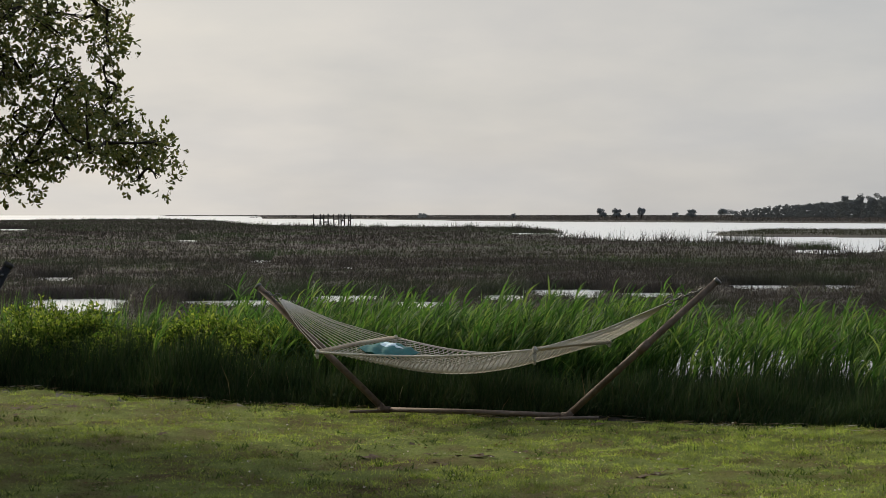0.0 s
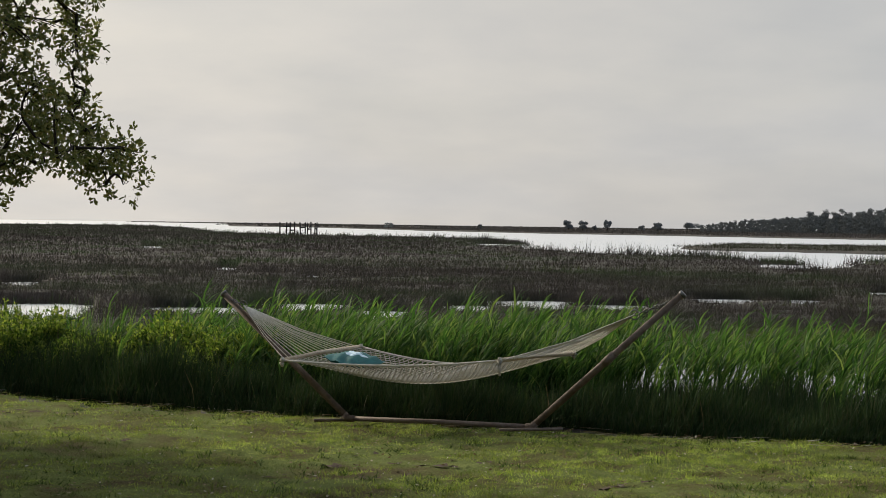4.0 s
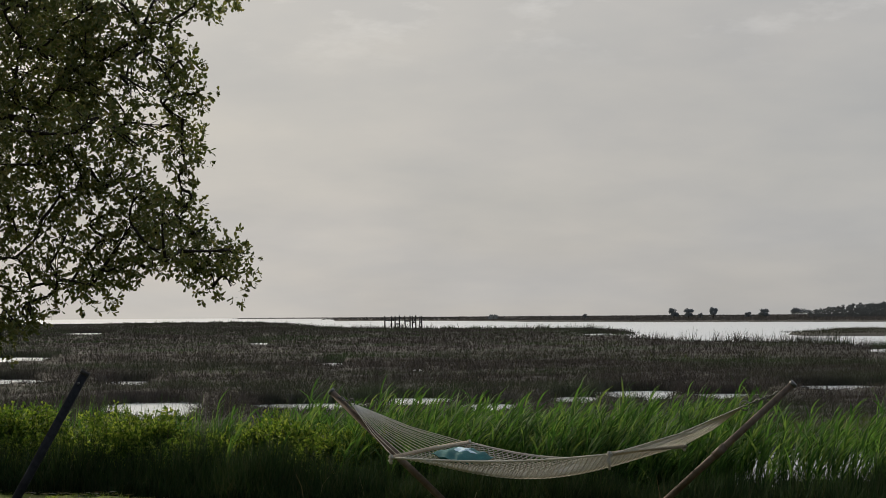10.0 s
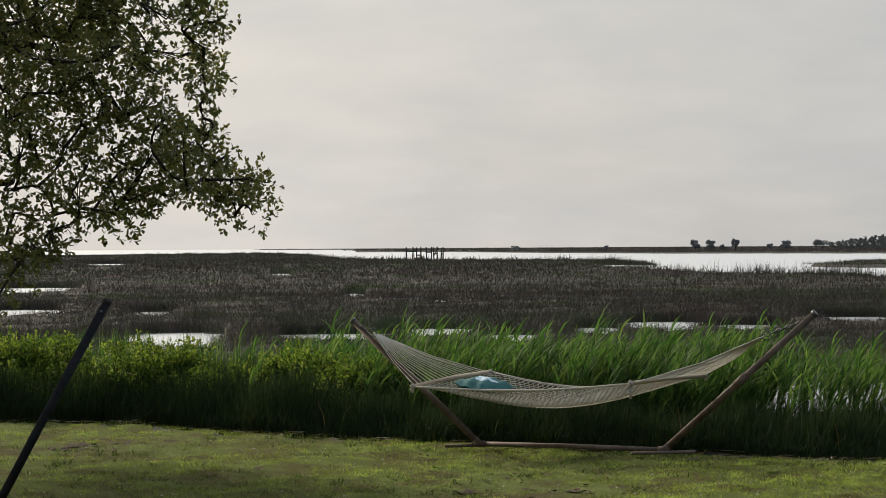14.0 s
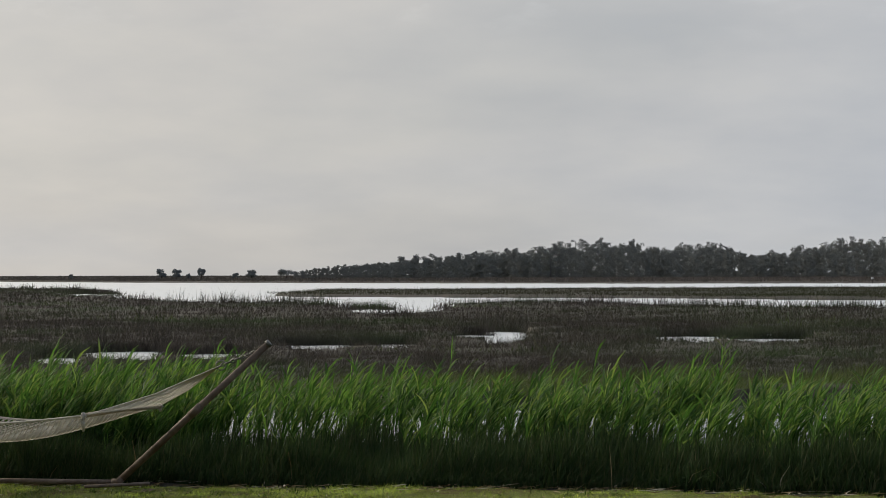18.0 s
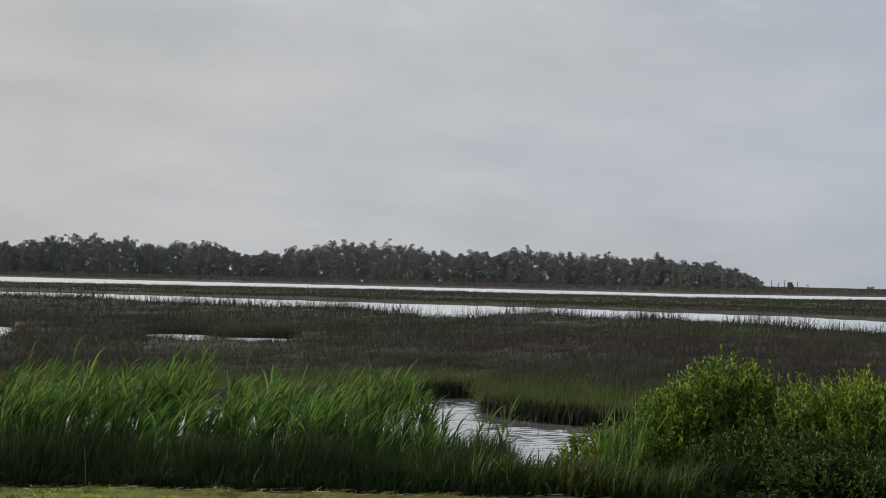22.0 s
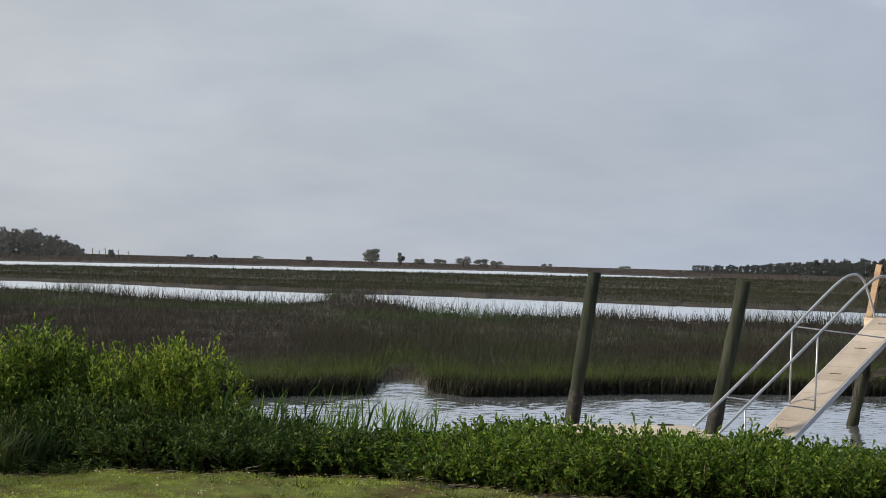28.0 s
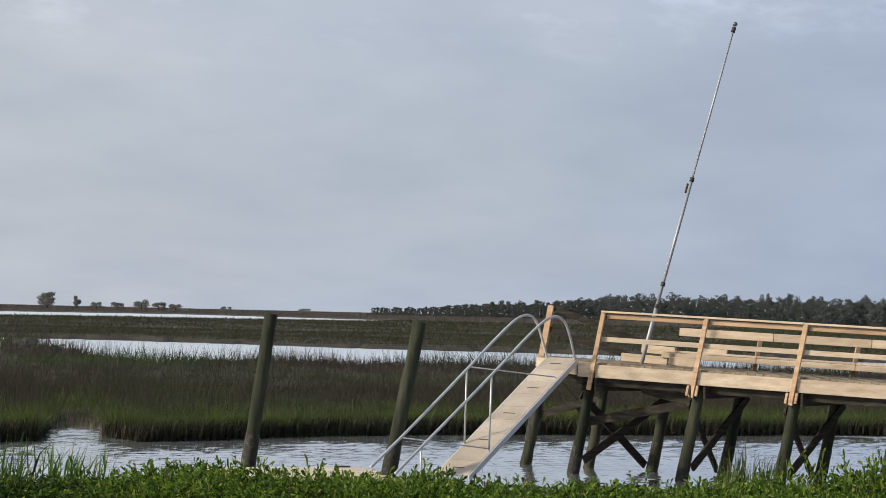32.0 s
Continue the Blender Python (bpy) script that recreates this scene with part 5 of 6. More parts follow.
    part("crown", cr.mesh("crown", M_OAK), M_OAK, root, "small leathery dark green leaves")


oak()


# ---- far woods ----
def sprays(s, c, rx, rz, n, size, az):
    """A loose mass of small leafy sprays round c, turned eyeward for flat shading."""
    w = rng.normal(size=(n, 3))
    w *= (rng.uniform(0.1, 1.0, (n, 1)) ** 0.45) / np.linalg.norm(w, axis=1, keepdims=True)
    a = radians(az)
    # facing the eye keeps the sun off and flattens contrast like haze
    face = np.array([-math.sin(a), -math.cos(a), 0.35]) + w * 0.30 + rng.normal(size=(n, 3)) * 0.16
    s.add(*leaves(np.asarray(c) + w * np.array([rx, rx, rz]), np.cross(face, rng.normal(size=(n, 3))), size * rng.uniform(0.6, 1.2, n), size * rng.uniform(0.6, 1.0, n), face))


def woods(name, az0, az1, dist, profile, n, label, pines, leafy, depth=90.0):
    pine, hard, trunks = Soup(), Soup(), Soup()
    for i in range(n):
        az = az0 + (az1 - az0) * (i + rng.uniform()) / n
        back = rng.uniform()
        d = dist + depth * back
        el = 0.05 + float(np.interp(az, [p[0] for p in profile], [p[1] for p in profile]))
        # stands of taller and lower growth along the line
        stand = 0.5 + 0.5 * math.sin(az * 3.1 + 1.3 * math.sin(az * 1.7))
        top = 1.7 + d * math.tan(radians(el))
        h = max(top * (0.78 + 0.24 * back ** 0.5) * rng.uniform(0.88, 1.03), 2.2)
        p = np.array(polar(az, d, -0.7))
        if h > 9 and rng.uniform() < 0.05 + 0.3 * stand * back:
            # pine: a bare stem and a loose flat-topped head
            h *= 1.06
            x = rng.normal() * 0.5
            trunks.add(*tube([p, p + (x, 0, h * 0.95)], [0.22, 0.10], 4, False))
            for f in np.linspace(rng.uniform(0.66, 0.78), 0.95, rng.integers(4, 7)):
                w = 2.4 * (1.2 - f)
                sprays(pine, p + np.array([x * f + rng.normal() * w, rng.normal() * w, h * f]), rng.uniform(0.9, 1.8), rng.uniform(0.5, 0.9), 34, 0.5, az)
        # a rounded crown of several masses, down to the ground
        g = h if h < 9 else h * rng.uniform(0.76, 1.0)
        w = min(0.22 * g, 3.2) * rng.uniform(0.8, 1.25)
        for m in range(14):
            f = (m + rng.uniform(0.0, 0.8)) / 14.2
            q = 0.75 * w * math.sqrt(max(0.05, 1 - ((f - 0.35) / 0.66) ** 2))
            a = rng.uniform(0, 6.28)
            sprays(hard, p + np.array([q * math.cos(a), q * math.sin(a), g * f]), w * rng.uniform(0.40, 0.75), g * rng.uniform(0.06, 0.09), 36, min(0.07 * g, 0.72), az)
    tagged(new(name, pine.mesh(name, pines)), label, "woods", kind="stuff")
    tagged(new(name + "_undergrowth", hard.mesh(name, leafy)), "hardwoods and scrub under the pines, coloured hazy grey", "woods", kind="stuff")
    tagged(new(name + "_trunks", trunks.mesh(name, pines)), "bare pine trunks in the far wood", "woods", kind="stuff")


woods("pine_wood", 8.6, 37.5, 960, ((8.6, 0.10), (10, 0.26), (11, 0.34), (12.2, 0.56), (14, 0.68), (15.8, 0.88), (17.3, 1.02), (19.7, 0.96), (21.6, 0.9), (22.2, 0.62), (22.9, 0.72), (24, 0.95), (25.6, 1.1), (27.5, 1.0), (28.4, 0.8), (30.3, 1.0), (32, 0.85), (34, 0.8), (35.9, 0.74), (36.8, 0.45), (37.5, 0.12)), 520, "line of tall pines across the marsh, haze in their colour", M_PINE_HAZE, M_HARDWOOD_HAZE)
woods("east_wood", 55.5, 75.0, 1150, ((55.5, 0.12), (57, 0.16), (59.5, 0.40), (61, 0.50), (63.2, 0.74), (66, 0.77), (70.4, 0.79), (75, 0.79)), 380, "dark even pine wood on the far horizon", M_PINE_DARK, M_PINE_DARK)


def far_tree(az, d, top, width, mat, name="far_tree"):
    root = thing(name, polar(az, d, -0.65), "lone rounded tree on the far marsh shore", "tree", "lone trees on the shore")
    h = top + 0.65
    tk = tube_mesh("trunk", [(0, 0, -0.3), (0.1, 0, h * 0.45), (0, 0.1, h * 0.7)], [0.05 * h, 0.04 * h, 0.02 * h], M_BARK, 6)
    part("trunk", tk, M_BARK, root)
    s = Soup()
    for _ in range(16):
        f = rng.uniform(0.34, 0.90)
        q = width * 0.34 * math.sqrt(max(0.05, 1 - ((f - 0.55) / 0.5) ** 2))
        a = rng.uniform(0, 6.28)
        sprays(s, (q * math.cos(a), q * math.sin(a), h * f), width * rng.uniform(0.16, 0.26), h * rng.uniform(0.10, 0.17), 110, 0.07 * h, az)
    part("crown", s.mesh("crown", mat), mat, root)


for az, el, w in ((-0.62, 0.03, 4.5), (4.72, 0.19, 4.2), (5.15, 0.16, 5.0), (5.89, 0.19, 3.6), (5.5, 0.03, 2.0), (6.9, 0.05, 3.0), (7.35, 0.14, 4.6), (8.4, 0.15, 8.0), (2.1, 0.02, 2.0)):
    far_tree(az, 880.0, 1.7 + 880 * math.tan(radians(el)), w, M_LONE_HAZE)
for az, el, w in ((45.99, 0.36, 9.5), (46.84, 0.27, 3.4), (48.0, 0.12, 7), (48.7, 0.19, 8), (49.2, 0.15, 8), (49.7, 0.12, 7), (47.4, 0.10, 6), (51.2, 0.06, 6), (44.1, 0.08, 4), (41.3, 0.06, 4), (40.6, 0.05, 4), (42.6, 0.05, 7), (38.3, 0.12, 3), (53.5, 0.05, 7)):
    far_tree(az, 980.0, 1.7 + 980 * math.tan(radians(el)), w, M_HARDWOOD_HAZE)


# ---- hammock ----
def dead_snag(az, d, top):
    root = thing("dead_tree", polar(az, d, -0.65), "bare dead tree at the end of the wood", "tree", "dead trees on the shore")
    h = top + 0.65
    part("trunk", tube_mesh("trunk", [(0, 0, -0.3), (0.15, 0, h * 0.5), (-0.1, 0, h)], [0.22, 0.16, 0.08], M_STEM, 5), M_STEM, root)
    for f, side in ((0.55, 1), (0.7, -1), (0.82, 1)):
        part("limb", tube_mesh("limb", [(0.1, 0, h * f), (side * 0.9, 0.2, h * (f + 0.10))], [0.10, 0.05], M_STEM, 4), M_STEM, root)


for az, el in ((37.75, 0.16), (37.95, 0.10), (38.12, 0.19), (38.5, 0.14), (38.8, 0.09)):
    dead_snag(az, 930.0, 1.7 + 930 * math.tan(radians(el)))


def chain(name, p, q, parent, links=7, r=0.013):
    s = Soup()
    p, q = np.array(p), np.array(q)
    for i in range(links):
        c = p + (q - p) * (i + 0.5) / links
        d = (q - p) / np.linalg.norm(q - p)
        side = np.cross(d, (0, 0, 1.0)) if i % 2 else np.array([0, 0, 1.0])
        half = np.linalg.norm(q - p) / links * 0.68
        a = np.linspace(0, 2 * math.pi, 9)
        s.add(*tube([c + d * half * math.cos(t) + side * r * math.sin(t) for t in a], 0.005, 5, False))
    return part(name, s.mesh(name, M_CHAIN, True), M_CHAIN, parent)


def ring(name, c, normal, radius, thick, mat, parent):
    n = Vector(normal).normalized()
    u = n.orthogonal().normalized()
    w = n.cross(u)
    pts = [Vector(c) + radius * (math.cos(t) * u + math.sin(t) * w) for t in np.linspace(0, 2 * math.pi, 17)]
    return part(name, tube_mesh(name, [tuple(p) for p in pts], thick, mat, 6), mat, parent)


def hammock():
    a, b = Vector((-0.50, 16.22, 0.05)), Vector((1.02, 15.72, 0.05))
    pl, pr = Vector((-1.59, 16.58, 1.07)), Vector((2.18, 15.34, 1.16))
    along = (b - a).normalized()
    across = Vector((-along.y, along.x, 0))
    st = thing("hammock_stand", (0.26, 15.97, 0.0), "weathered brown tubular hammock stand on the lawn", "hammock stand")
    o = st.location.copy()
    part("base_bar", tube_mesh("base_bar", [tuple(a - o), tuple((a + b) / 2 - o + Vector((0, 0, 0.005))), tuple(b - o)], 0.021, M_STAND, 10), M_STAND, st)
    for p, top in ((a, pl), (b, pr)):
        mid = p + (top - p) * 0.52
        pole = part("post", tube_mesh("post", [tuple(p - o), tuple(mid - o), tuple(top - o)], [0.029, 0.029, 0.027], M_STAND, 10), M_STAND, st)
        part("end_cap", tube_mesh("end_cap", [tuple(top - o), tuple(top - o + (top - p).normalized() * 0.025)], 0.033, M_CHAIN, 10), M_CHAIN, pole, "pale worn end cap")
        part("sleeve", tube_mesh("sleeve", [tuple(mid - o - (top - p).normalized() * 0.06), tuple(mid - o + (top - p).normalized() * 0.06)], 0.0345, M_STAND, 10), M_STAND, pole)
        foot = p - Vector((0, 0, 0.015))
        out = Vector((-0.02, 0.02, 0) if p is a else (0.0, -0.06, 0))
        part("cross_foot", tube_mesh("cross_foot", [tuple(foot - o + out + Vector((-0.27, -0.06, 0))), tuple(foot - o + out + Vector((0.25, 0.05, 0)))], 0.014, M_STAND, 10), M_STAND, st)
        part("elbow", tube_mesh("elbow", [tuple(p - o - (along if p is b else -along) * 0.05), tuple(p - o), tuple(p - o + (top - p).normalized() * 0.05)], 0.030, M_STAND, 10), M_STAND, st)
    # the bed
    hm = thing("rope_hammock", (0.2, 16.0, 0.5), "cream cotton rope hammock with wooden spreader bars", "hammock")
    o = hm.location.copy()
    lf, lb, rf, rb = (np.array(v) for v in ((-1.04, 15.86, 0.56), (-0.42, 16.95, 0.61), (0.72, 15.17, 0.63), (1.40, 16.23, 0.62)))
    ring_l, ring_r = np.array((-1.42, 16.47, 0.985)), np.array((1.84, 15.63, 0.985))
    oo = np.array(o)
    for name, p, q in (("spreader_bar", lf, lb), ("spreader_bar", rf, rb)):
        part(name, tube_mesh(name, [tuple(p - oo), tuple((p + q) / 2 - oo + np.array((0, 0, 0.012))), tuple(q - oo)], 0.019, M_BAR, 8), M_BAR, hm, "pale varnished wooden bar")
    ring("ring", ring_l - oo, across, 0.035, 0.006, M_CHAIN, hm)
    ring("ring", ring_r - oo, across, 0.040, 0.006, M_CHAIN, hm)
    chain("chain", np.array(pl) + (0.02, 0, -0.02) - oo, ring_l - oo, hm, 5)
    chain("chain", np.array(pr) + (-0.02, 0, -0.03) - oo, ring_r - oo, hm, 9)
    for hub, p, q in ((ring_l, lf, lb), (ring_r, rf, rb)):
        s = Soup()
        for k in range(17):
            e = p + (q - p) * (k + 0.5) / 17
            m = (hub + e) / 2 + np.array((0, 0, -0.025 - 0.01 * rng.uniform()))
            s.add(*tube([hub - oo, m - oo, e - oo], 0.0042, 4, False))
        ob = part("rope_fan", s.mesh("rope_fan", M_ROPE, True), M_ROPE, hm, "fan of cotton cords")
        ob["kind"] = "stuff"

    def bed(u, v):
        front = lf + (rf - lf) * u + np.array((0, 0, -0.045 * math.sin(math.pi * u) ** 0.9))
        back = lb + (rb - lb) * u + np.array((0, 0, -0.12 * math.sin(math.pi * u)))
        p = front + (back - front) * v
        pull = math.sin(math.pi * u) * 0.09
        p = p + (back - front) * (0.5 - v) * pull
        p[2] -= 0.155 * math.sin(math.pi * u ** 0.85) ** 0.8 * math.sin(math.pi * v) ** 0.7
        return p - oo
    net = Soup()
    nu, nv = 42, 19
    for k in range(-nv, nu):
        for sgn in (1, -1):
            line = []
            for j in range(nv + 1):
                uu = (k + j) / nu
                if 0 <= uu <= 1:
                    line.append(bed(uu, j / nv if sgn > 0 else 1 - j / nv) + np.array((0, 0, 0.004 * sgn)))
            if len(line) > 2:
                net.add(*tube(line, 0.0041, 4, False))
    part("net", net.mesh("net", M_ROPE, True), M_ROPE, hm, "diamond net of knotted cotton rope")["kind"] = "stuff"
    for v in (0.0, 1.0):
        part("edge_rope", tube_mesh("edge_rope", [tuple(bed(u, v)) for u in np.linspace(0, 1, 16)], 0.010, M_ROPE, 6), M_ROPE, hm)
    # rope ends knotted round the corners of the bars
    for c, drop in ((lf, 0.05), (rf, 0.12), (rb, 0.04), (lb, 0.04)):
        k = c - oo
        part("knot", tube_mesh("knot", [tuple(k + (0.0, -0.01, 0.022)), tuple(k + (0.004, -0.02, 0.0)), tuple(k + (-0.006, -0.015, -0.4 * drop)), tuple(k + (0.004, -0.01, -drop))], [0.016, 0.027, 0.022, 0.010], M_ROPE, 8), M_ROPE, hm, "grey knotted rope end")
    # pillow
    c = bed(0.14, 0.5) + oo
    pw = thing("pillow", tuple(c + np.array((0.02, 0.0, 0.085))), "teal pillow with a pale blue print lying in the hammock", "pillow")
    bm = bmesh.new()
    bmesh.ops.create_grid(bm, x_segments=14, y_segments=10, size=1)
    bmesh.ops.solidify(bm, geom=bm.faces[:], thickness=0.02)
    for v in bm.verts:
        x, y = v.co.x, v.co.y
        puff = max(0.0, (1 - abs(x) ** 2.6) * (1 - abs(y) ** 2.6)) ** 0.6
        up = 1 if v.co.z > -0.01 else -1
        v.co = Vector((x * 0.165 * (1 - 0.06 * y * y), y * 0.32 * (1 - 0.06 * x * x), up * 0.05 * puff + 0.008 * math.sin(9 * x + 4 * y)))
    for f in bm.faces:
        f.smooth = True
    turn = math.atan2(along.y, along.x)
    bm.transform(pose(0, 0, 0, 0, 12, math.degrees(turn) - 6))
    part("cushion", bm, M_TEAL, pw)
    bm = bmesh.new()
    bmesh.ops.create_grid(bm, x_segments=8, y_segments=8, size=1)
    for v in bm.verts:
        x, y = v.co.x, v.co.y
        q = 0.115 * (0.8 + 0.2 * math.sin(5 * math.atan2(y, x)))
        v.co = Vector((x * q * math.sqrt(1 - y * y / 2), y * q * 1.5 * math.sqrt(1 - x * x / 2), 0.063 - 0.022 * (x * x + y * y) + 0.004 * math.sin(9 * x)))
    bm.transform(pose(0, 0, 0, 0, 12, math.degrees(turn) - 6))
    part("print", bm, M_PALE_CLOTH, pw, "pale blue printed patch")


hammock()


def leaning_pole():
    root = thing("steel_pole", (-3.28, 11.02, 0.0), "dark steel pole leaning over the lawn beneath the oak", "pole")
    top = Vector((0.74, 0.19, 1.40))
    part("tube", tube_mesh("tube", [(0, 0, -0.02), tuple(top * 0.5), tuple(top)], 0.026, M_POLE_DARK, 12), M_POLE_DARK, root)
    part("cap", tube_mesh("cap", [tuple(top * 0.995), tuple(top * 1.012)], 0.029, M_DARK, 12), M_DARK, root)
    part("eye_bolt", tube_mesh("eye_bolt", [tuple(top * 0.965), tuple(top * 0.965 + Vector((0.0, -0.045, -0.005)))], 0.008, M_CHAIN, 6), M_CHAIN, root)
    part("foot", tube_mesh("foot", [(-0.35, 0.5, 0.02), (0.25, -0.5, 0.02)], 0.026, M_POLE_DARK, 10), M_POLE_DARK, root)


leaning_pole()


# ---- mooring piles, float, gangway ----
def rough_pile(name, foot, top, r0, r1, parent, label=""):
    """A tapered, slightly crooked log with a checked top."""
    foot, top = np.array(foot), np.array(top)
    t = np.linspace(0, 1, 12)[:, None]
    line = foot + (top - foot) * t + 0.012 * np.sin(t * 7 + foot[0]) * np.array([1, 1, 0])
    V, T = tube(line, np.linspace(r0, r1, 12), 14)
    k = np.arange(12 * 14)
    V[:168] += (0.006 * np.sin(k * 2.4) + 0.004 * np.sin(k * 0.9))[:, None] * np.random.default_rng(int(abs(foot[0] * 100))).normal(size=(168, 3))
    ob = part(name, np_mesh(name, V, T, M_PILE, True), M_PILE, parent, label)
    return ob


def mooring_pile(foot, top, label):
    root = thing("mooring_pile", (foot[0], foot[1], WATER_Z), label, "piling", "mooring piles")
    o = np.array(root.location)
    f, t = np.array(foot), np.array(top)
    d = (t - f) / np.linalg.norm(t - f)
    rough_pile("log", f - d * 1.2 - o, t - o, 0.122, 0.108, root)
    V, T = tube([f - d * 0.6 - o, f + d * 0.35 - o, f + d * 0.6 - o], [0.130, 0.130, 0.121], 14, False)
    part("tide_band", np_mesh("tide_band", V, T, M_PILE_WET, True), M_PILE_WET, root, "dark wet band with barnacles")


mooring_pile((26.13, 20.18, -0.98), (26.325, 19.92, 1.63), "weathered grey-green log piling leaning beside the float")
mooring_pile((26.43, 17.55, -1.04), (26.69, 17.15, 1.56), "lichened log piling leaning by the foot of the gangway")


def float_dock():
    c = Vector((27.45, 18.75, -0.95))
    u, v = Vector((-0.62, -0.78, 0)), Vector((-0.78, 0.62, 0))
    root = thing("floating_dock", tuple(c + u * 1.2 + v * 1.8), "low cream-decked floating dock on the creek", "dock")
    o = root.location.copy()
    for k in range(16):
        p = c + u * (0.075 + 0.15 * k)
        part("board", beam(p - o, p + v * 2.7 - o, 0.144, 0.035, 0.004), M_FLOAT, root)
    for p, q in ((c, c + u * 2.4), (c + v * 2.7, c + u * 2.4 + v * 2.7), (c, c + v * 2.7), (c + u * 2.4, c + u * 2.4 + v * 2.7)):
        dz = Vector((0, 0, -0.10))
        part("rim", beam(p + dz - o, q + dz - o, 0.05, 0.15, 0.006), M_DARK, root, "dark rubbing strip")
    for k in range(3):
        p = c + u * 0.3 + v * (0.4 + 0.9 * k) + Vector((0, 0, -0.22))
        part("float_drum", tube_mesh("float_drum", [tuple(p - o), tuple(p + u * 1.8 - o)], 0.16, M_DARK, 12), M_DARK, root, "black plastic float")
    p = c + u * 0.12 + v * 0.25 + Vector((0, 0, 0.03))
    part("cleat", beam(p - o, p + v * 0.28 - o, 0.035, 0.03, 0.006), M_DARK, root, "dark iron mooring cleat")


float_dock()


def gangway():
    T, B = Vector((31.21, 17.0, 0.94)), Vector((27.17, 16.77, -0.93))
    d = (B - T)
    run = Vector((d.x, d.y, 0)).normalized()
    side = Vector((-run.y, run.x, 0)) * -1
    root = thing("gangway", tuple(B), "aluminium gangway with cream decking and bent tube handrails", "gangway")
    o = root.location.copy()
    half = 0.31
    n = 9
    for k in range(n):
        p, q = T + d * ((k + 0.012) / n), T + d * ((k + 0.988) / n)
        part("deck_panel", beam(p - o, q - o, 2 * half - 0.02, 0.03, 0.004), M_TREAD, root, "cream gritty panel")
        m = T + d * ((k + 0.55) / n) + Vector((0, 0, 0.020))
        if k % 2 == 0:
            part("cleat", beam(m - side * 0.11 - o, m + side * 0.11 - o, 0.02, 0.012, 0.002), M_DARK, root, "dark foot cleat")
    for sg in (1, -1):
        e = side * (half * sg)
        dz = Vector((0, 0, -0.045))
        part("side_rail", beam(T + e + dz - o, B + e + dz - o, 0.03, 0.10, 0.004), M_ALU, root)
    rails = (((25.09, 16.96, -0.70), (26.18, 17.02, -0.20), (28.02, 17.12, 0.71), (29.74, 17.21, 1.59), (30.28, 17.24, 1.73), (30.65, 17.26, 1.67), (30.91, 17.28, 1.39), (31.19, 17.29, 0.93)),
             ((24.81, 16.31, -0.74), (25.86, 16.38, -0.26), (27.91, 16.50, 0.70), (29.68, 16.61, 1.57), (30.26, 16.64, 1.72), (30.66, 16.66, 1.64), (30.91, 16.68, 1.38), (31.20, 16.70, 0.87)))
    def rounded(line):
        """The same bent line with its corners rounded."""
        for _ in range(3):
            cut = [line[0]]
            for a, b in zip(line, line[1:]):
                cut += [a.lerp(b, 0.25), a.lerp(b, 0.75)]
            line = cut + [line[-1]]
        return [tuple(v) for v in line]

    for pts in rails:
        part("handrail", tube_mesh("handrail", rounded([Vector(p) - o for p in pts]), 0.024, M_ALU, 8), M_ALU, root, "bent aluminium tube rail")
    for p, q in (((28.14, 17.13, 0.76), (28.10, 17.12, -0.47)), ((27.91, 16.50, 0.70), (27.87, 16.50, -0.55)), ((25.58, 16.36, -0.39), (25.60, 16.36, -0.89))):
        part("upright", tube_mesh("upright", [tuple(Vector(p) - o), tuple(Vector(q) - o)], 0.017, M_ALU, 8), M_ALU, root)
    for p, q in (((28.25, 17.13, 0.81), (30.38, 16.65, 0.62)), ((26.06, 17.01, -0.29), (27.87, 16.50, -0.52))):
        part("tie_rod", tube_mesh("tie_rod", [tuple(Vector(p) - o), tuple(Vector(q) - o)], 0.012, M_ALU, 6), M_ALU, root)


gangway()


# ---- pier ----
PIER_E, PIER_N = Vector((0.148, -0.989, 0)), Vector((0.989, 0.148, 0))
PIER_O = Vector((31.42, 16.42, 0))


def pier_at(s, n, z):
    """A place on the pier: s along it, n across it, z above its sloping deck."""
    return PIER_O + PIER_E * s + PIER_N * n + Vector((0, 0, 0.88 - 0.036 * s + z))


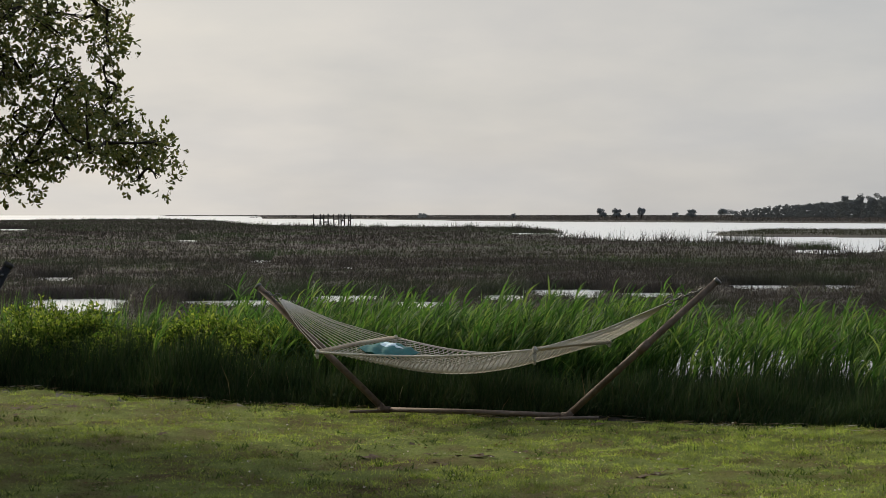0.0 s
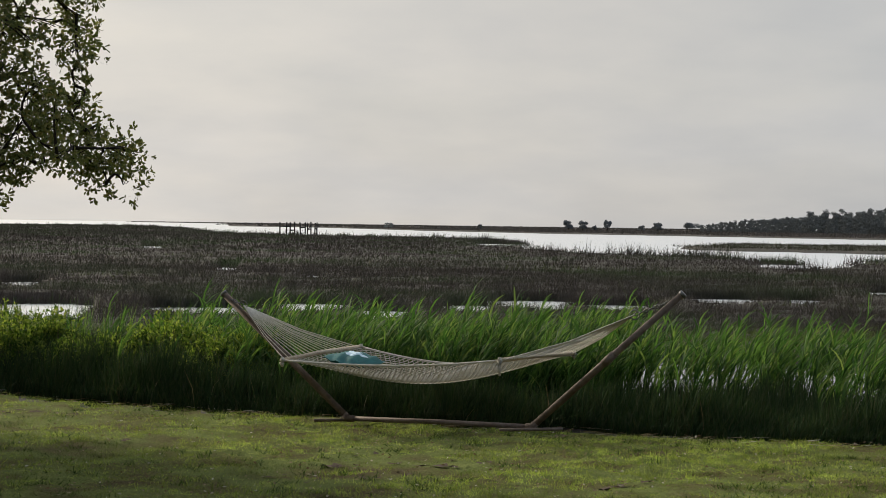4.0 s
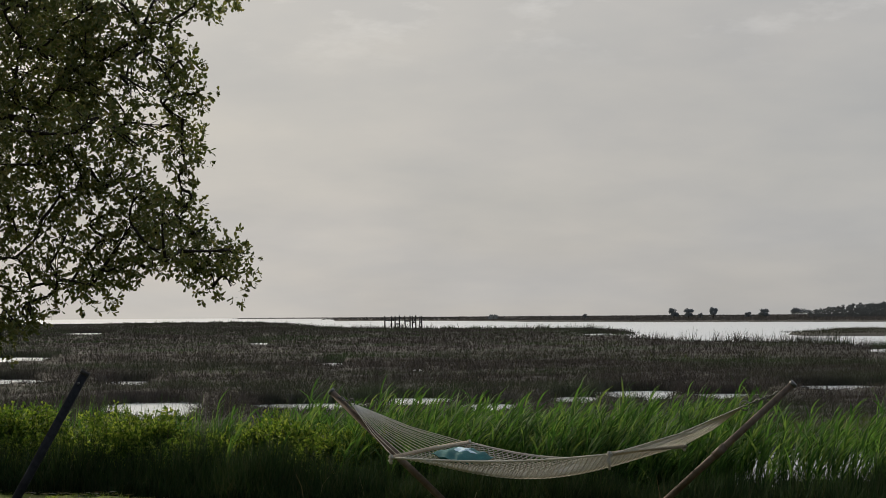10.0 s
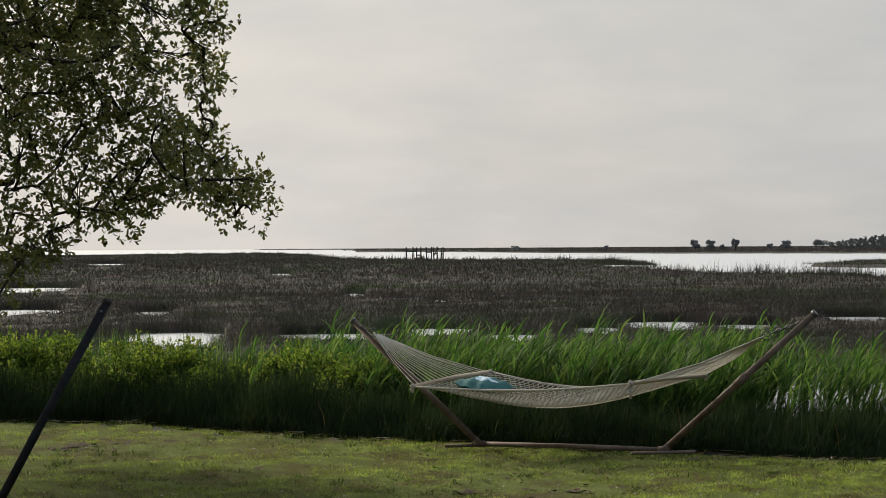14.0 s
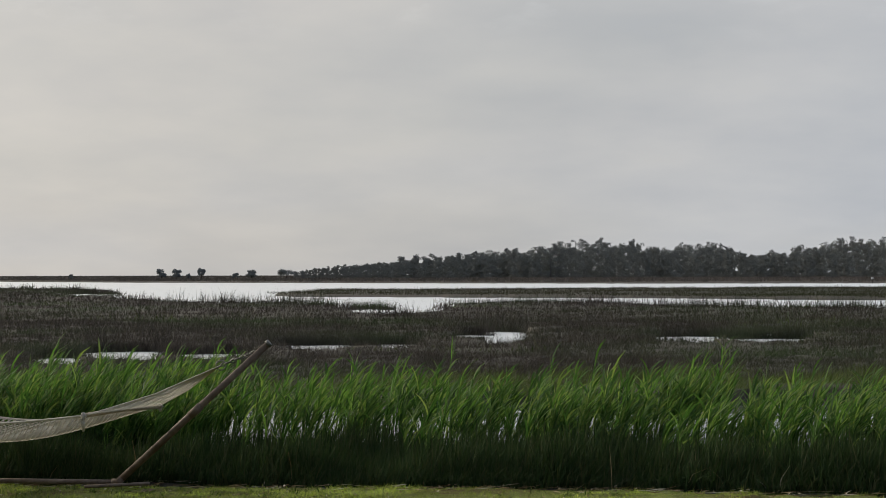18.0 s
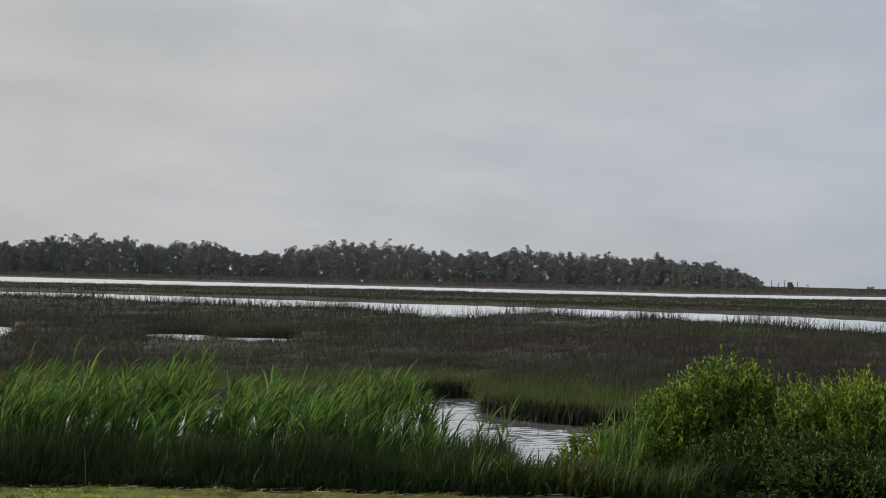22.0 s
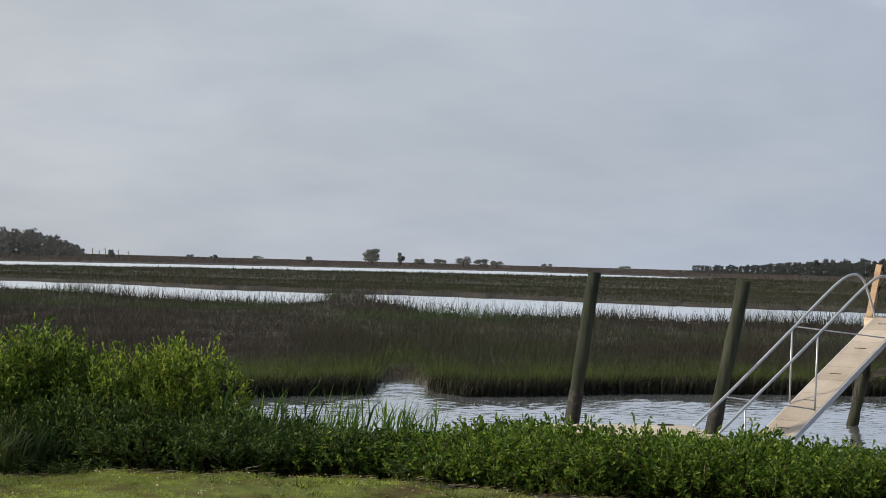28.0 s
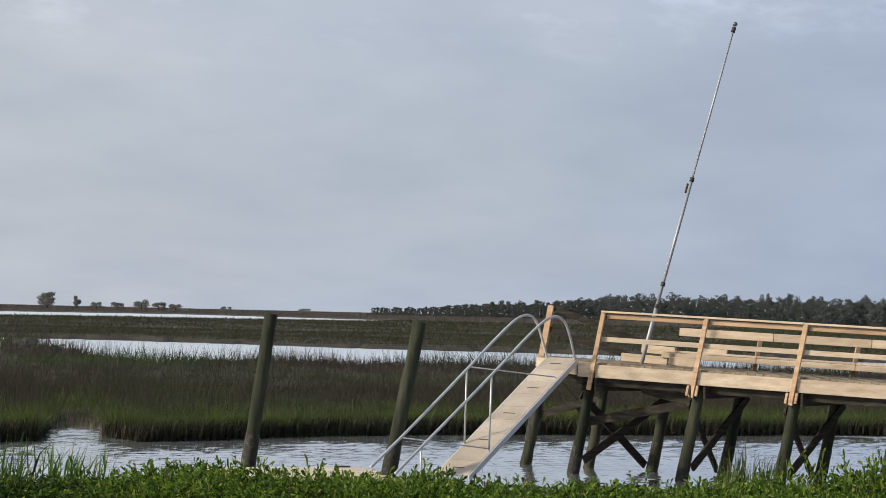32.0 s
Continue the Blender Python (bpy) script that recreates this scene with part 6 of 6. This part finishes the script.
def pier():
    root = thing("wooden_pier", tuple(pier_at(0, 0, 0)), "new pine pier leaning on old round pilings over the creek", "pier")
    o = root.location.copy()
    lean = PIER_E * 0.19

    def bar(name, p, q, w, h, mat, label="", bevel=0.006):
        return part(name, beam(p - o, q - o, w, h, bevel), mat, root, label)

    s_end = 11.6
    # decking, laid across
    k, s = 0, -1.68
    while s < s_end:
        n0 = 0.03 + max(0.0, -0.35 - s) * 1.12
        bar("deck_board", pier_at(s + 0.07, n0, -0.02), pier_at(s + 0.07, 1.86, -0.02), 0.137, 0.036, M_DECK, "", 0.0)
        s += 0.145
    posts = [0.0, 1.92, 3.70, 5.50, 7.30, 9.10, 10.9]
    # fascia boards between the posts, stringers and caps beneath
    starts = [-0.33] + posts
    for a, b in zip(starts, posts + [s_end]):
        bar("fascia", pier_at(a + 0.01, -0.02, -0.155), pier_at(b - 0.01, -0.02, -0.155), 0.04, 0.235, M_LUMBER_PALE, "pale new fascia plank")
        bar("fascia", pier_at((-1.66 if a < 0 else a) + 0.01, 1.90, -0.155), pier_at(b - 0.01, 1.90, -0.155), 0.04, 0.235, M_LUMBER)
    # timbers below take the colour that has the under-deck shade in it
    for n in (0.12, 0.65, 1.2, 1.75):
        bar("stringer", pier_at(-0.30 - 0.72 * n, n, -0.24), pier_at(s_end, n, -0.24), 0.05, 0.36, M_LUMBER_OLD_SHADE)
    bar("end_plank", pier_at(-0.36, 0.0, -0.14), pier_at(-1.72, 1.54, -0.14), 0.04, 0.22, M_LUMBER_PALE)
    for i, s in enumerate(posts):
        # leaning rail post with two short cleats at its foot
        foot, top = pier_at(s - 0.10, -0.062, -0.50), pier_at(s + 0.165, -0.062, 0.915)
        bar("rail_post", foot, top, 0.04, 0.09, M_LUMBER, "warm new pine post")
        ax = (top - foot).normalized()
        for g in (-0.085, 0.085):
            if i:
                bar("cleat", foot + PIER_E * g + ax * 0.03, foot + PIER_E * g + ax * 0.22, 0.038, 0.05, M_LUMBER)
        # bent: two pilings, cap pair and crossed braces
        fz = pier_at(s, 0.1, 0).z
        fp_top = pier_at(s + (-0.10, 0.02, -0.02)[min(i, 2)], 0.12, -0.30)
        drop = fp_top.z + 2.4
        fp = fp_top - lean * drop - Vector((0, 0, drop))
        bs = s + (1.0 if i == 0 else 0.46)
        bp_top = pier_at(bs - 0.1, 1.72, -0.30)
        bp = bp_top - lean * 1.05 * drop - Vector((0, 0, drop))
        for p, q in ((fp, fp_top), (bp, bp_top)):
            log = rough_pile("piling", np.array(p - o), np.array(q - o), 0.108, 0.096, root, "old round log piling")
            ax = (q - p).normalized()
            w0 = p + ax * 0.9
            V, T = tube([tuple(w0 - o), tuple(w0 + ax * 0.55 - o), tuple(w0 + ax * 0.95 - o)], [0.116, 0.113, 0.105], 12, False)
            part("tide_band", np_mesh("tide_band", V, T, M_PILE_WET, True), M_PILE_WET, log, "dark wet band with barnacles")
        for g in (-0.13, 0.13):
            bar("cap_beam", fp_top + PIER_E * g - PIER_N * 0.2 + Vector((0, 0, -0.10)), bp_top + PIER_E * g + PIER_N * 0.25 + Vector((0, 0, -0.10)), 0.045, 0.22, M_LUMBER_OLD_SHADE)

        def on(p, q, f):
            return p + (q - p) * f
        bar("brace", on(fp, fp_top, 0.50) + PIER_E * 0.15, on(bp, bp_top, 0.93) + PIER_E * 0.15, 0.045, 0.15, M_LUMBER_OLD_SHADE, "grey diagonal brace")
        bar("brace", on(fp, fp_top, 0.90) - PIER_E * 0.15, on(bp, bp_top, 0.46) - PIER_E * 0.15, 0.045, 0.15, M_LUMBER_OLD_SHADE, "grey diagonal brace")
    # corner piling and post at the far end
    cp_top = pier_at(-1.62, 1.74, -0.15)
    cp = cp_top - lean * 2.3 - Vector((0, 0, 2.3))
    log = rough_pile("piling", np.array(cp - o), np.array(cp_top - o), 0.108, 0.096, root, "old round log piling")
    V, T = tube([tuple(cp + (cp_top - cp) * f - o) for f in (0.35, 0.6, 0.72)], [0.117, 0.115, 0.106], 12, False)
    part("tide_band", np_mesh("tide_band", V, T, M_PILE_WET, True), M_PILE_WET, log, "dark wet band with barnacles")
    mid_top = pier_at(-0.35, 1.74, -0.2)
    mid = mid_top - lean * 2.3 - Vector((0, 0, 2.3))
    rough_pile("piling", np.array(mid - o), np.array(mid_top - o), 0.105, 0.094, root, "old round log piling")
    bar("brace", cp + (cp_top - cp) * 0.55, mid + (mid_top - mid) * 0.78, 0.045, 0.14, M_LUMBER_OLD_SHADE, "grey diagonal brace")
    bar("brace", cp + (cp_top - cp) * 0.95 + PIER_N * 0.14, mid + (mid_top - mid) * 0.5 + PIER_N * 0.14, 0.045, 0.14, M_LUMBER_OLD_SHADE, "grey diagonal brace")
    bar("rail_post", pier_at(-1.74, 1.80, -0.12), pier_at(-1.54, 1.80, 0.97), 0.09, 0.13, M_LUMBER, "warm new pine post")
    bar("sloping_rail", pier_at(-1.52, 1.80, 0.93), pier_at(0.6, 1.86, 0.28), 0.04, 0.12, M_LUMBER_OLD_SHADE)
    bar("sloping_rail", pier_at(-1.60, 1.80, 0.52), pier_at(0.5, 1.86, -0.02), 0.04, 0.12, M_LUMBER_OLD_SHADE)
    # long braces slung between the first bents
    bar("brace", pier_at(-0.42, 0.26, -1.15), pier_at(1.72, 0.34, -0.62), 0.045, 0.16, M_LUMBER_OLD_SHADE, "long grey brace between two bents")
    bar("brace", pier_at(0.75, 0.5, -0.42), pier_at(1.75, 0.26, -0.58), 0.045, 0.20, M_LUMBER_OLD_SHADE, "long grey brace between two bents")
    # rails along the front
    ends = posts + [s_end]
    for a, b in zip(ends, ends[1:]):
        t0, t1 = 0.17, 0.17
        bar("rail_cap", pier_at(a + t0 - 0.04, -0.03, 0.93), pier_at(b + t1 - 0.045, -0.03, 0.93), 0.14, 0.036, M_LUMBER_PALE, "flat pale rail cap")
        bar("top_rail", pier_at(a + t0 + 0.04, -0.012, 0.85), pier_at(b + t1 - 0.04, -0.012, 0.85), 0.036, 0.085, M_LUMBER)
        bar("mid_rail", pier_at(a + 0.03, 0.006, 0.43), pier_at(b + 0.03, 0.006, 0.43), 0.036, 0.09, M_LUMBER_PALE)
    # bench along the far side
    for k in range(6):
        a, b = 1.05 + 1.8 * k, 1.05 + 1.8 * (k + 1) - 0.01
        bar("bench_back", pier_at(a, 1.74, 0.62), pier_at(b, 1.74, 0.62), 0.036, 0.15, M_LUMBER_PALE, "pale bench backrest plank")
        bar("bench_seat", pier_at(a - 0.2, 1.28, 0.18), pier_at(b - 0.2, 1.28, 0.18), 0.036, 0.10, M_LUMBER_PALE)
        bar("bench_seat", pier_at(a - 0.2, 1.47, 0.25), pier_at(b - 0.2, 1.47, 0.25), 0.30, 0.036, M_LUMBER_PALE)
        bar("bench_leg", pier_at(a + 1.45, 1.66, -0.01), pier_at(a + 1.55, 1.72, 0.55), 0.04, 0.085, M_LUMBER)
    for a, b, n, z in ((0.05, 0.95, 1.35, 0.09), (0.4, 1.05, 1.5, 0.27), (1.0, 1.5, 1.3, 0.08), (1.5, 2.0, 1.66, 0.30)):
        bar("bench_block", pier_at(a, n, z), pier_at(b, n, z - 0.02), 0.10, 0.15, M_LUMBER_PALE, "stacked pale plank end")


pier()


def flagpole():
    foot, top = Vector((32.40, 15.99, 0.86)), Vector((33.35, 14.67, 7.15))
    root = thing("flagpole", tuple(foot), "bare silver flagpole leaning from the pier bench", "flagpole")
    d = top - foot
    part("lower_tube", tube_mesh("lower_tube", [(0, 0, -0.05), tuple(d * 0.17)], 0.036, M_FLAGPOLE, 12), M_FLAGPOLE, root)
    part("middle_tube", tube_mesh("middle_tube", [tuple(d * 0.165), tuple(d * 0.55)], 0.029, M_FLAGPOLE, 12), M_FLAGPOLE, root)
    part("upper_tube", tube_mesh("upper_tube", [tuple(d * 0.545), tuple(d)], 0.020, M_FLAGPOLE, 12), M_FLAGPOLE, root)
    for f in (0.17, 0.235, 0.545):
        part("collar", tube_mesh("collar", [tuple(d * (f - 0.006)), tuple(d * (f + 0.006))], 0.042, M_DARK, 12), M_DARK, root, "dark clamp collar")
    p = d * 0.52 + Vector((0.0, 0.06, 0))
    part("cleat", beam(p - d.normalized() * 0.09, p + d.normalized() * 0.09, 0.03, 0.04), M_DARK, root, "dark halyard cleat")
    part("truck", tube_mesh("truck", [tuple(d * 0.985), tuple(d * 1.0)], 0.040, M_DARK, 12), M_DARK, root)
    bm = bmesh.new()
    bmesh.ops.create_uvsphere(bm, u_segments=14, v_segments=9, radius=0.045)
    bmesh.ops.translate(bm, verts=bm.verts[:], vec=d + d.normalized() * 0.06)
    for f in bm.faces:
        f.smooth = True
    part("finial_ball", bm, M_CHAIN, root, "grey ball finial")


flagpole()


# ---- far things on the water ----
def ruined_dock():
    d = 470.0
    root = thing("ruined_dock", polar(-3.3, d, WATER_Z), "bare dark posts and beams of a ruined dock", "dock")
    o = root.location.copy()
    tops = ((-3.85, 1.75, 0.0), (-3.66, 1.75, 2.0), (-3.55, 1.7, 0.0), (-3.42, 1.85, 1.0), (-3.24, 1.75, 0.0), (-3.10, 1.8, 1.5), (-3.03, 1.7, 0.0), (-2.93, 1.85, 0.5), (-2.82, 1.6, 0.0), (-2.76, 1.75, 2.0))
    pts = []
    for az, top, back in tops:
        p = polar(az, d + back, -2.2)
        q = polar(az + 0.01 * rng.normal(), d + back, top)
        pts.append(q)
        part("post", tube_mesh("post", [tuple(p - o), tuple(q - o)], 0.16, M_BLACKWOOD, 8), M_BLACKWOOD, root)
    for i, j, z in ((0, 2, 0.7), (4, 5, 0.5), (6, 7, 0.1), (8, 9, 0.2), (2, 3, -0.2)):
        p, q = pts[i].copy(), pts[j].copy()
        p.z = q.z = z
        part("beam", beam(p - o, q - o, 0.2, 0.28), M_BLACKWOOD, root)
    part("beam", beam(Vector((*pts[6].xy, -0.4)) - o, Vector((*pts[7].xy, 1.2)) - o, 0.15, 0.2), M_BLACKWOOD, root)


ruined_dock()
for at, h in (((255.7, 481.3, -0.8), 1.9), ((235.9, 491.3, -0.8), 1.3)):
    stake = thing("marker_stake", at, "small white channel marker stake in the marsh", "marker", "channel markers")
    part("stick", tube_mesh("stick", [(0, 0, -0.6), (0, 0, h)], 0.09, M_LUMBER_OLD_SHADE, 6), M_LUMBER_OLD_SHADE, stake)
    part("board", beam((-0.3, 0, h - 0.2), (0.3, 0, h - 0.2), 0.05, 0.5), M_WHITE, stake, "white board")
